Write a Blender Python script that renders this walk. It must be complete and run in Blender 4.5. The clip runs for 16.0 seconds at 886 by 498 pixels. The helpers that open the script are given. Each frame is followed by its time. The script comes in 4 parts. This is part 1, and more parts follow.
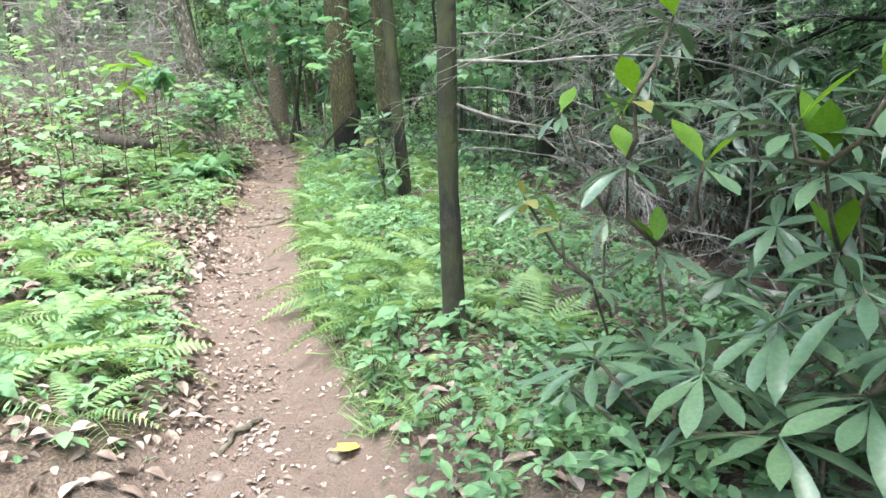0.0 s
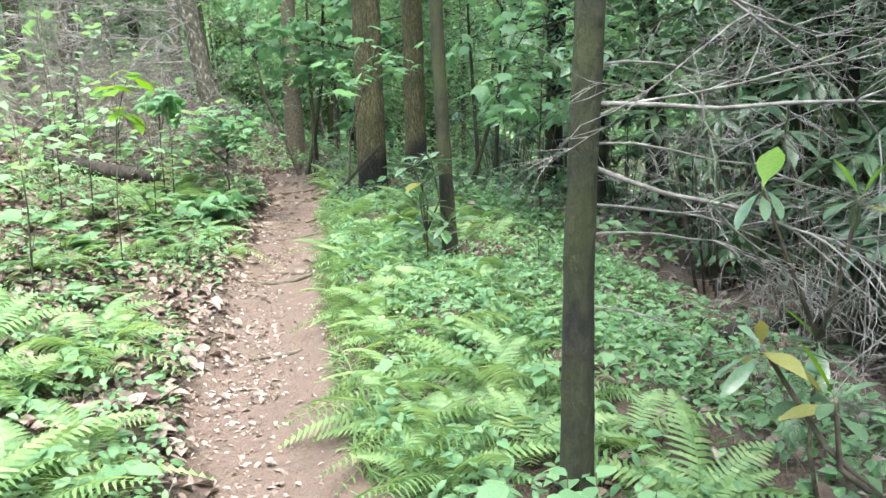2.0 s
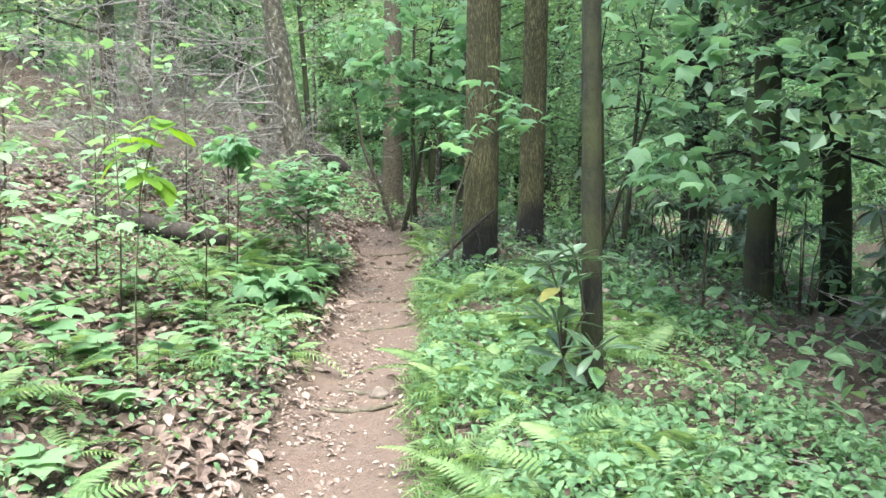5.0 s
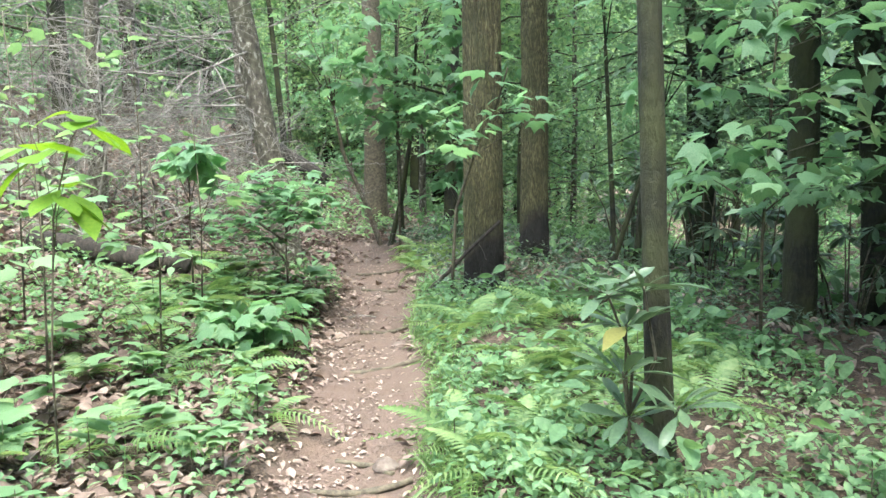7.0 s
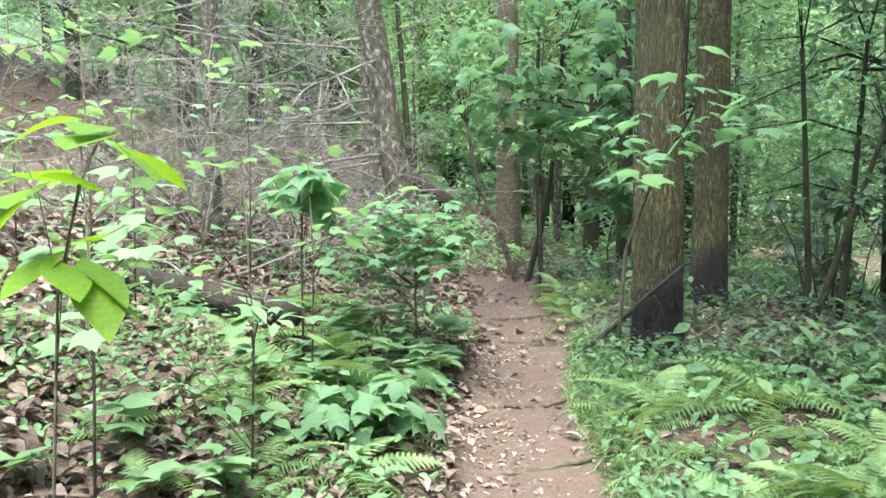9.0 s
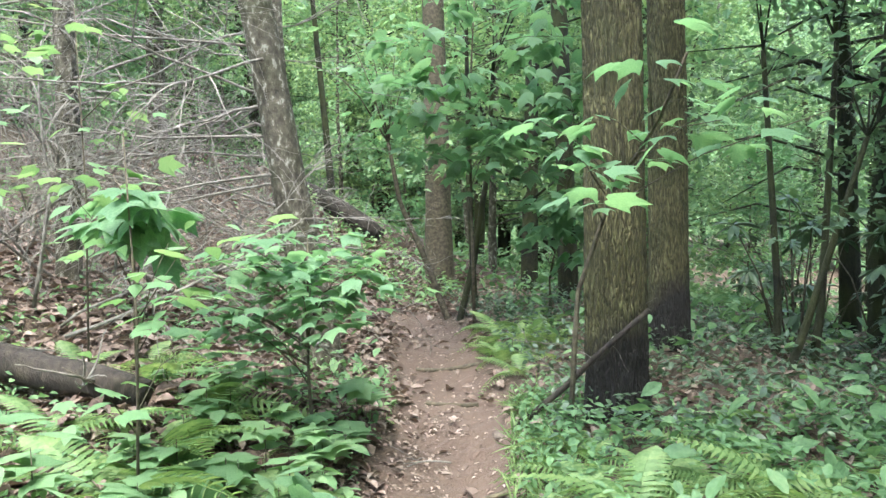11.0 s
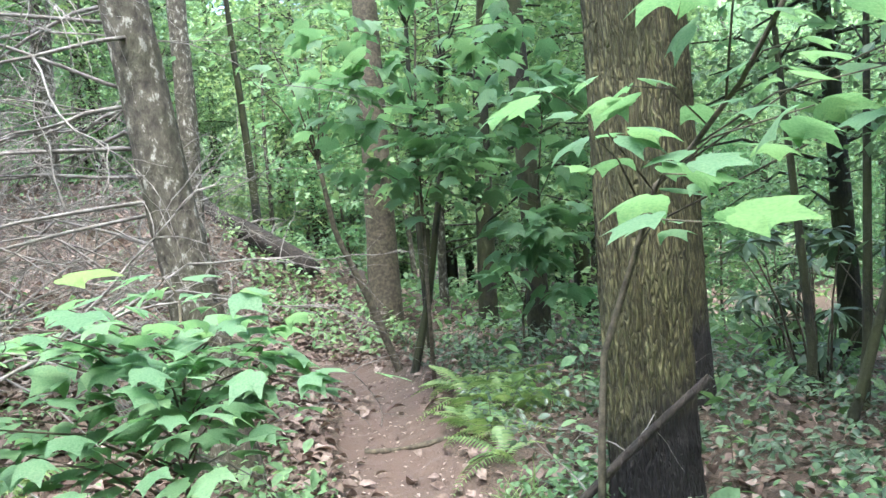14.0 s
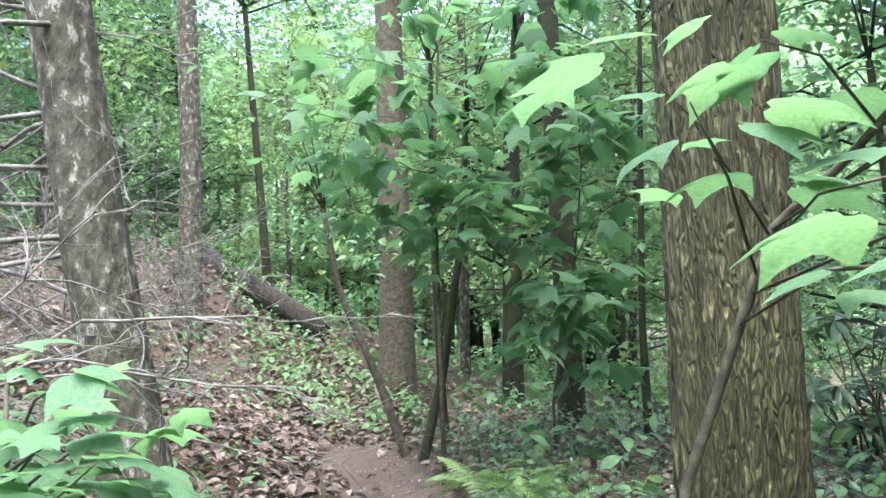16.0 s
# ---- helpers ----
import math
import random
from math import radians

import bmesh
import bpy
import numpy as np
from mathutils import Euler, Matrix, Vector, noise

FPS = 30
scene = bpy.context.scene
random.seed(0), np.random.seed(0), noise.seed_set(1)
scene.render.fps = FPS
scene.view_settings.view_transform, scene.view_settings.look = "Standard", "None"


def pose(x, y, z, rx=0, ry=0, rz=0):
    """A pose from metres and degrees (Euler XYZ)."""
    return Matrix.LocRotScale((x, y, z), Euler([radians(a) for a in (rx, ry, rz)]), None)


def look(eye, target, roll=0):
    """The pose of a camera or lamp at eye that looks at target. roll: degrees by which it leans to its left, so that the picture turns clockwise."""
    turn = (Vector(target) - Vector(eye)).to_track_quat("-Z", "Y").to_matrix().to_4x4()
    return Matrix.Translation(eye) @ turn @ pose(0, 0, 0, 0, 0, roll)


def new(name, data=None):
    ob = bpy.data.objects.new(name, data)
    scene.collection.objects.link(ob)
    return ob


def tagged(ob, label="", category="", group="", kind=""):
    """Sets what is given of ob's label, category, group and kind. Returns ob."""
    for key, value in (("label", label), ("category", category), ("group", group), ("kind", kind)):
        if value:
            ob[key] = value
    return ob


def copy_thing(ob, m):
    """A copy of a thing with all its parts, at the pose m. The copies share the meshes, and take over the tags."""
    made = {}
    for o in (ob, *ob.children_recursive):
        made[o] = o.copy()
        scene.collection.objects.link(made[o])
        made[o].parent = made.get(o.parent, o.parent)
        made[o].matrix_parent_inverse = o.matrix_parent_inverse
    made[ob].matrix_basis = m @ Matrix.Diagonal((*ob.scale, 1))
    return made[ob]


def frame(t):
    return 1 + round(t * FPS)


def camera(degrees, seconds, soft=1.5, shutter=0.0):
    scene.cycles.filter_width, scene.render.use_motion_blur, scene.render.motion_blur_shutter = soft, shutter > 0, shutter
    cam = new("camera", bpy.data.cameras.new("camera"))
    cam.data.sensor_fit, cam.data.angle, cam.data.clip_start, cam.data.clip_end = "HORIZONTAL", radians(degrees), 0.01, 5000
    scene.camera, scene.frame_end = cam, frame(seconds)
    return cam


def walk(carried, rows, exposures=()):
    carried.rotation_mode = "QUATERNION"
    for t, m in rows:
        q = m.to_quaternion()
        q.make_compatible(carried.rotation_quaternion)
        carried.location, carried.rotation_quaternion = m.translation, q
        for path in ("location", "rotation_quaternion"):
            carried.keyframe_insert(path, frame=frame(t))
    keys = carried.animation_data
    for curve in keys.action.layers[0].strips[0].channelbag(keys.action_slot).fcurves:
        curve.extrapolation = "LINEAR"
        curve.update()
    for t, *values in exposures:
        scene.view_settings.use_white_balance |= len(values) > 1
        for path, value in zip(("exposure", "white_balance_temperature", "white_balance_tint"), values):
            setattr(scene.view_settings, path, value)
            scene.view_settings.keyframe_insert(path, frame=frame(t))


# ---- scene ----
EXPO = 3.5
cam = camera(61.6, 16.0)
PATH = [
    (0, (0.062, -0.076, 1.484), (0.013, 1.887, 1.106), -3.6),
    (0.5, (-0.057, 0.205, 1.518), (-0.117, 2.177, 1.187), -3.7),
    (1, (-0.089, 0.56, 1.543), (-0.162, 2.537, 1.249), -3.7),
    (1.5, (-0.222, 0.91, 1.562), (-0.29, 2.884, 1.252), -3.0),
    (2, (-0.363, 1.231, 1.624), (-0.422, 3.205, 1.311), -2.0),
    (2.5, (-0.395, 1.603, 1.649), (-0.471, 3.587, 1.409), -0.1),
    (3, (-0.467, 1.987, 1.681), (-0.597, 3.971, 1.467), 0.6),
    (3.5, (-0.599, 2.287, 1.742), (-0.757, 4.272, 1.547), 1.3),
    (4, (-0.629, 2.664, 1.797), (-0.867, 4.643, 1.632), 1.7),
    (4.2, (-0.662, 2.778, 1.848), (-0.928, 4.752, 1.666), 1.6),
    (6.3, (-0.8, 3.655, 1.858), (-1.124, 5.618, 1.652), -0.2),
    (6.5, (-0.869, 3.784, 1.843), (-1.179, 5.754, 1.686), -0.4),
    (7, (-1.089, 4.122, 1.861), (-1.337, 6.099, 1.678), -1.2),
    (7.5, (-1.261, 4.49, 1.905), (-1.485, 6.469, 1.725), -1.5),
    (8, (-1.446, 4.76, 1.914), (-1.651, 6.742, 1.735), -0.8),
    (8.5, (-1.535, 5.048, 1.931), (-1.87, 7.016, 1.823), 0.3),
    (9, (-1.592, 5.375, 1.95), (-2.15, 7.291, 1.829), -0.6),
    (9.5, (-1.679, 5.678, 1.961), (-2.208, 7.599, 1.789), -1.6),
    (10, (-1.696, 5.93, 1.963), (-2.113, 7.882, 1.843), -1.5),
    (10.2, (-1.702, 6.06, 1.962), (-2.118, 8.015, 1.889), -1.5),
    (12.3, (-1.942, 7.403, 2.017), (-2.293, 9.371, 1.967), -1.6),
    (12.5, (-1.996, 7.474, 2.01), (-2.38, 9.436, 1.949), -1.9),
    (13, (-2.087, 7.615, 2.031), (-2.467, 9.578, 1.979), -2.5),
    (13.5, (-2.065, 7.867, 2.02), (-2.369, 9.844, 1.998), -3.5),
    (14, (-2.084, 8.098, 2.041), (-2.319, 10.084, 2.048), -4.2),
    (14.5, (-2.144, 8.357, 2.079), (-2.354, 10.346, 2.083), -3.2),
    (15, (-2.13, 8.568, 2.062), (-2.34, 10.557, 2.078), -2.2),
    (15.5, (-2.082, 8.784, 2.067), (-2.344, 10.764, 2.186), -2.1),
    (16, (-2.125, 9.077, 2.035), (-2.426, 11.045, 2.223), -2.0),
]
walk(cam, [(t, look(eye, target, roll)) for t, eye, target, roll in PATH],
     exposures=[(0.0, EXPO, 6080, 5), (8.0, EXPO, 6120, 6), (12.0, EXPO, 6120, 7), (14.0, EXPO + 0.15, 5900, 10), (16.0, EXPO + 0.2, 5850, 11)])

# ---- light ----
world = bpy.data.worlds.new("sky")
scene.world = world
world.use_nodes = True
_w = world.node_tree
_sky = _w.nodes.new("ShaderNodeTexSky")
_sky.sky_type, _sky.sun_disc = "NISHITA", False
_sky.sun_elevation, _sky.sun_rotation = radians(68), radians(173)
_sky.air_density, _sky.dust_density = 1.0, 4.0
_w.nodes["Background"].inputs[1].default_value = 0.15
_w.links.new(_sky.outputs[0], _w.nodes["Background"].inputs[0])
_sun = bpy.data.lights.new("sun", "SUN")
_sun.energy, _sun.angle, _sun.color = 0.75, radians(50), (1.0, 0.97, 0.92)
new("sun", _sun).matrix_world = look((1.5, -12.0, 30), (0, 0, 0))


# ---- materials ----
def shader(name):
    m = bpy.data.materials.new(name)
    m.use_nodes = True
    return m, m.node_tree.nodes, m.node_tree.links, m.node_tree.nodes["Principled BSDF"]


def ramp(n, stops):
    r = n.new("ShaderNodeValToRGB")
    e = r.color_ramp.elements
    while len(e) < len(stops):
        e.new(0.5)
    for k, (p, c) in zip(e, stops):
        k.position, k.color = p, (*c, 1)
    return r


def leafy(name, stops, rough=0.45, through_=0.45, size=30.0, warm=(1.2, 1.12, 0.78), dull=0.22):
    """Thin leaf: gloss on top, light shining through, tint by leaf."""
    m, n, l, p = shader(name)
    ob, geo, tex, co = n.new("ShaderNodeObjectInfo"), n.new("ShaderNodeNewGeometry"), n.new("ShaderNodeTexNoise"), n.new("ShaderNodeTexCoord")
    tex.inputs["Scale"].default_value, tex.inputs["Detail"].default_value = size, 4
    l.new(co.outputs["Object"], tex.inputs["Vector"])
    a, b = n.new("ShaderNodeMath"), n.new("ShaderNodeMath")
    a.operation = b.operation = "MULTIPLY_ADD"
    l.new(ob.outputs["Random"], a.inputs[0])
    a.inputs[1].default_value = 0.35
    l.new(tex.outputs["Fac"], a.inputs[2])
    l.new(geo.outputs["Random Per Island"], b.inputs[0])
    b.inputs[1].default_value = 0.5
    l.new(a.outputs[0], b.inputs[2])
    s = n.new("ShaderNodeMath")
    s.operation = "MULTIPLY_ADD"
    s.inputs[1].default_value, s.inputs[2].default_value = 0.9, -0.33
    l.new(b.outputs[0], s.inputs[0])
    grey = [0.3 * a + 0.6 * b + 0.1 * c for _, (a, b, c) in stops]
    r = ramp(n, [(q, tuple((1 - dull) * v + dull * g for v in c)) for (q, c), g in zip(stops, grey)])
    l.new(s.outputs[0], r.inputs[0])
    l.new(r.outputs[0], p.inputs["Base Color"])
    p.inputs["Roughness"].default_value = rough
    bump = n.new("ShaderNodeBump")
    bump.inputs["Strength"].default_value = 0.25
    l.new(tex.outputs["Fac"], bump.inputs["Height"])
    l.new(bump.outputs[0], p.inputs["Normal"])
    t, mix, tint = n.new("ShaderNodeBsdfTranslucent"), n.new("ShaderNodeMixShader"), n.new("ShaderNodeMix")
    tint.data_type, tint.blend_type = "RGBA", "MULTIPLY"
    tint.inputs[0].default_value = 1.0
    l.new(r.outputs[0], tint.inputs[6])
    tint.inputs[7].default_value = (*warm, 1)
    l.new(tint.outputs[2], t.inputs[0])
    mix.inputs[0].default_value = through_
    l.new(p.outputs[0], mix.inputs[1])
    l.new(t.outputs[0], mix.inputs[2])
    l.new(mix.outputs[0], n["Material Output"].inputs[0])
    return m


def barky(name, stops, stretch=6.0, scale=9.0, bump_=0.6, moss=0.0, rough=0.9, stain=False, furrow=False, mossy=(0.5, 0.68)):
    m, n, l, p = shader(name)
    co, mp, tex, fine, blot = n.new("ShaderNodeTexCoord"), n.new("ShaderNodeMapping"), n.new("ShaderNodeTexNoise"), n.new("ShaderNodeTexNoise"), n.new("ShaderNodeTexNoise")
    mp.inputs["Scale"].default_value = (stretch, stretch, 1.0)
    l.new(co.outputs["Object"], mp.inputs["Vector"])
    for q, sc, d in ((tex, scale, 6), (fine, scale * 5, 5), (blot, 2.2, 4)):
        q.inputs["Scale"].default_value, q.inputs["Detail"].default_value = sc, d
    l.new(mp.outputs[0], tex.inputs["Vector"])
    l.new(mp.outputs[0], fine.inputs["Vector"])
    l.new(co.outputs["Object"], blot.inputs["Vector"])
    add = n.new("ShaderNodeMath")
    add.operation = "MULTIPLY_ADD"
    add.inputs[1].default_value = 0.35
    l.new(fine.outputs["Fac"], add.inputs[0])
    l.new(tex.outputs["Fac"], add.inputs[2])
    if furrow:  # cracks between plates, their shade put into the colour as dark lines
        off, mag = n.new("ShaderNodeMath"), n.new("ShaderNodeMath")
        off.operation, off.inputs[1].default_value = "SUBTRACT", 0.5
        mag.operation = "ABSOLUTE"
        l.new(tex.outputs["Fac"], off.inputs[0])
        l.new(off.outputs[0], mag.inputs[0])
        twice = n.new("ShaderNodeMath")
        twice.operation, twice.inputs[1].default_value = "MULTIPLY", 5.0
        l.new(mag.outputs[0], twice.inputs[0])
        l.new(twice.outputs[0], add.inputs[2])
        tex.inputs["Detail"].default_value, tex.inputs["Distortion"].default_value = 2, 0.5
    r = ramp(n, stops)
    l.new(add.outputs[0], r.inputs[0])
    mix = n.new("ShaderNodeMix")
    mix.data_type = "RGBA"
    mr = ramp(n, [(mossy[0], (0, 0, 0)), (mossy[1], (moss, moss, moss))])
    l.new(blot.outputs["Fac"], mr.inputs[0])
    l.new(mr.outputs[0], mix.inputs[0])
    l.new(r.outputs[0], mix.inputs[6])
    mix.inputs[7].default_value = (0.028, 0.034, 0.007, 1)
    l.new(mix.outputs[2], p.inputs["Base Color"])
    if stain:  # an old scorch mark with a slanting upper edge
        dot, wob, sr, dark = n.new("ShaderNodeVectorMath"), n.new("ShaderNodeMath"), ramp(n, [(0.40, (1, 1, 1)), (0.54, (0, 0, 0))]), n.new("ShaderNodeMix")
        dot.operation, wob.operation = "DOT_PRODUCT", "MULTIPLY_ADD"
        dot.inputs[1].default_value = (-0.62, -0.1, 1.0)
        l.new(co.outputs["Object"], dot.inputs[0])
        l.new(blot.outputs["Fac"], wob.inputs[0])
        wob.inputs[1].default_value = 0.4
        l.new(dot.outputs["Value"], wob.inputs[2])
        sc = n.new("ShaderNodeMath")
        sc.operation = "MULTIPLY"
        sc.inputs[1].default_value = 0.62
        l.new(wob.outputs[0], sc.inputs[0])
        l.new(sc.outputs[0], sr.inputs[0])
        dark.data_type = "RGBA"
        l.new(sr.outputs[0], dark.inputs[0])
        l.new(mix.outputs[2], dark.inputs[6])
        dark.inputs[7].default_value = (0.009, 0.0075, 0.006, 1)
        l.new(dark.outputs[2], p.inputs["Base Color"])
    p.inputs["Roughness"].default_value = rough
    bump = n.new("ShaderNodeBump")
    bump.inputs["Strength"].default_value, bump.inputs["Distance"].default_value = bump_, 0.02
    l.new(add.outputs[0], bump.inputs["Height"])
    l.new(bump.outputs[0], p.inputs["Normal"])
    return m


def soil():
    m, n, l, p = shader("forest_soil")
    co, at = n.new("ShaderNodeTexCoord"), n.new("ShaderNodeAttribute")
    at.attribute_name = "worn"
    t1, t2, t3 = (n.new("ShaderNodeTexNoise") for _ in range(3))
    for q, sc in ((t1, 2.3), (t2, 14.0), (t3, 75.0)):
        q.inputs["Scale"].default_value, q.inputs["Detail"].default_value = sc, 8
        l.new(co.outputs["Object"], q.inputs["Vector"])
    dirt = ramp(n, [(0.38, (0.008, 0.0055, 0.004)), (0.47, (0.024, 0.0155, 0.011)), (0.57, (0.046, 0.0305, 0.022)), (0.8, (0.095, 0.066, 0.049))])
    duff = ramp(n, [(0.3, (0.025, 0.017, 0.011)), (0.5, (0.06, 0.042, 0.028)), (0.7, (0.12, 0.085, 0.06))])
    a = n.new("ShaderNodeMath")
    a.operation = "MULTIPLY_ADD"
    a.inputs[1].default_value = 0.55
    l.new(t3.outputs["Fac"], a.inputs[0])
    b = n.new("ShaderNodeMath")
    b.operation = "MULTIPLY_ADD"
    b.inputs[1].default_value = 0.45
    l.new(t1.outputs["Fac"], b.inputs[0])
    l.new(b.outputs[0], a.inputs[2])
    l.new(t2.outputs["Fac"], dirt.inputs[0])
    l.new(a.outputs[0], dirt.inputs[0])
    l.new(t3.outputs["Fac"], duff.inputs[0])
    edge = n.new("ShaderNodeMath")
    edge.operation = "MULTIPLY_ADD"
    edge.inputs[1].default_value = 0.7
    l.new(t2.outputs["Fac"], edge.inputs[0])
    l.new(at.outputs["Fac"], edge.inputs[2])
    er = ramp(n, [(0.72, (0, 0, 0)), (0.95, (1, 1, 1))])
    l.new(edge.outputs[0], er.inputs[0])
    mix = n.new("ShaderNodeMix")
    mix.data_type = "RGBA"
    l.new(er.outputs[0], mix.inputs[0])
    l.new(duff.outputs[0], mix.inputs[6])
    l.new(dirt.outputs[0], mix.inputs[7])
    l.new(mix.outputs[2], p.inputs["Base Color"])
    p.inputs["Roughness"].default_value = 0.92
    bump = n.new("ShaderNodeBump")
    bump.inputs["Strength"].default_value, bump.inputs["Distance"].default_value = 0.9, 0.04
    l.new(a.outputs[0], bump.inputs["Height"])
    l.new(bump.outputs[0], p.inputs["Normal"])
    return m


SOIL = soil()
FERN = leafy("fern_green", [(0.1, (0.075, 0.18, 0.04)), (0.5, (0.145, 0.28, 0.07)), (0.9, (0.24, 0.37, 0.11))], 0.6, 0.5)
HERB = leafy("herb_green", [(0.1, (0.055, 0.155, 0.05)), (0.5, (0.12, 0.275, 0.10)), (0.9, (0.22, 0.38, 0.15))], 0.65, 0.5)
MAPLE = leafy("maple_green", [(0.1, (0.06, 0.17, 0.065)), (0.5, (0.12, 0.28, 0.12)), (0.9, (0.20, 0.38, 0.15))], 0.62, 0.58, 18, (1.1, 1.12, 0.85))
LIME = leafy("lime_leaf", [(0.1, (0.06, 0.15, 0.004)), (0.5, (0.10, 0.21, 0.006)), (0.9, (0.15, 0.27, 0.012))], 0.6, 0.5, 18, (1.2, 1.12, 0.78), 0.03)
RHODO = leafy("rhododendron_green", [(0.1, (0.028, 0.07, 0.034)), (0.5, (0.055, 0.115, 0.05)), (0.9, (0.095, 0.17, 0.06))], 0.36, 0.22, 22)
CROWN = leafy("tree_foliage", [(0.1, (0.05, 0.135, 0.055)), (0.5, (0.125, 0.265, 0.10)), (0.9, (0.24, 0.39, 0.14))], 0.5, 0.5, 6)
NEEDLE = leafy("hemlock_foliage", [(0.1, (0.045, 0.10, 0.05)), (0.5, (0.085, 0.175, 0.085)), (0.9, (0.14, 0.25, 0.12))], 0.55, 0.45, 6)
LITTER = leafy("dead_leaves", [(0.05, (0.06, 0.034, 0.022)), (0.4, (0.16, 0.108, 0.078)), (0.7, (0.28, 0.215, 0.17)), (0.95, (0.46, 0.38, 0.32))], 0.75, 0.12, 25, (1.1, 0.9, 0.7))
YELLOW = leafy("yellow_leaf", [(0.1, (0.30, 0.19, 0.0)), (0.9, (0.42, 0.30, 0.01))], 0.6, 0.1)
BARKTONES = [(0.10, (0.018, 0.015, 0.006)), (0.35, (0.056, 0.051, 0.019)), (0.7, (0.098, 0.094, 0.037)), (1.0, (0.145, 0.14, 0.064))]
OAKBARK = barky("furrowed_bark", BARKTONES, 5.0, 10.0, 1.0, 0.7, 0.9, False, True)
SCORCHED = barky("scorched_furrowed_bark", BARKTONES, 5.0, 10.0, 1.0, 0.7, 0.9, True, True)
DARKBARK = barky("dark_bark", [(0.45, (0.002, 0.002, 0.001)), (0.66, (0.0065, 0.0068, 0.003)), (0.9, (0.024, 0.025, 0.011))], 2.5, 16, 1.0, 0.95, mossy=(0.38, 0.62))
GREYBARK = barky("grey_lichen_bark", [(0.42, (0.012, 0.011, 0.007)), (0.60, (0.045, 0.040, 0.027)), (0.76, (0.085, 0.078, 0.055)), (0.84, (0.26, 0.26, 0.22))], 1.8, 15, 1.0, 0.5)
TWIG = barky("dead_grey_twig", [(0.35, (0.06, 0.053, 0.045)), (0.6, (0.135, 0.125, 0.108)), (0.85, (0.24, 0.228, 0.205))], 1, 20, 0.4, 0.1)
STEM = barky("brown_stem", [(0.35, (0.022, 0.018, 0.012)), (0.6, (0.055, 0.046, 0.03)), (0.85, (0.11, 0.095, 0.062))], 1, 25, 0.4, 0.3)
ROTTEN = barky("rotten_wood", [(0.4, (0.006, 0.005, 0.004)), (0.62, (0.018, 0.014, 0.011)), (0.9, (0.05, 0.04, 0.03))], 3, 10, 1.0, 0.15)
STONE = barky("pale_stone", [(0.35, (0.05, 0.038, 0.03)), (0.6, (0.09, 0.07, 0.055)), (0.85, (0.15, 0.125, 0.10))], 1, 14, 0.5, 0.0)


# ---- geometry helpers ----
rng = np.random.default_rng(7)


def to_mesh(name, v, f, mat, smooth=True):
    me = bpy.data.meshes.new(name)
    v, f = np.asarray(v, np.float32).reshape(-1, 3), np.asarray(f, np.int32).reshape(-1, 3)
    me.vertices.add(len(v))
    me.vertices.foreach_set("co", v.ravel())
    me.loops.add(f.size)
    me.loops.foreach_set("vertex_index", f.ravel())
    me.polygons.add(len(f))
    me.polygons.foreach_set("loop_start", np.arange(0, f.size, 3, dtype=np.int32))
    me.polygons.foreach_set("loop_total", np.full(len(f), 3, np.int32))
    me.update(calc_edges=True)
    me.validate()
    me.polygons.foreach_set("use_smooth", np.full(len(me.polygons), smooth))
    me.materials.append(mat)
    return me


def join(pieces):
    vs, fs, k = [], [], 0
    for v, f in pieces:
        vs.append(np.asarray(v, float).reshape(-1, 3))
        fs.append(np.asarray(f, int).reshape(-1, 3) + k)
        k += len(vs[-1])
    return np.concatenate(vs), np.concatenate(fs)


def scatter(proto, mats, locs):
    """One mesh of many copies of a small piece: mats N x 3 x 3, locs N x 3."""
    v, f = proto
    vv = np.einsum("nij,kj->nki", mats, v) + locs[:, None, :]
    ff = f[None] + (np.arange(len(locs)) * len(v))[:, None, None]
    return vv.reshape(-1, 3), ff.reshape(-1, 3)


def turns(yaw, pitch, roll, size):
    """Rotation matrices: roll about the piece's own length (y), then pitch up, then yaw."""
    cy, sy, cp, sp, cr, sr = np.cos(yaw), np.sin(yaw), np.cos(pitch), np.sin(pitch), np.cos(roll), np.sin(roll)
    o, z = np.ones_like(yaw), np.zeros_like(yaw)
    rz = np.stack([np.stack([cy, -sy, z], -1), np.stack([sy, cy, z], -1), np.stack([z, z, o], -1)], -2)
    rx = np.stack([np.stack([o, z, z], -1), np.stack([z, cp, -sp], -1), np.stack([z, sp, cp], -1)], -2)
    ry = np.stack([np.stack([cr, z, sr], -1), np.stack([z, o, z], -1), np.stack([-sr, z, cr], -1)], -2)
    return rz @ rx @ ry * np.asarray(size)[..., None, None]


def one(yaw, pitch, roll, size):
    a = turns(np.array([yaw]), np.array([pitch]), np.array([roll]), np.array([size]))[0]
    return Matrix(a.tolist()).to_4x4()


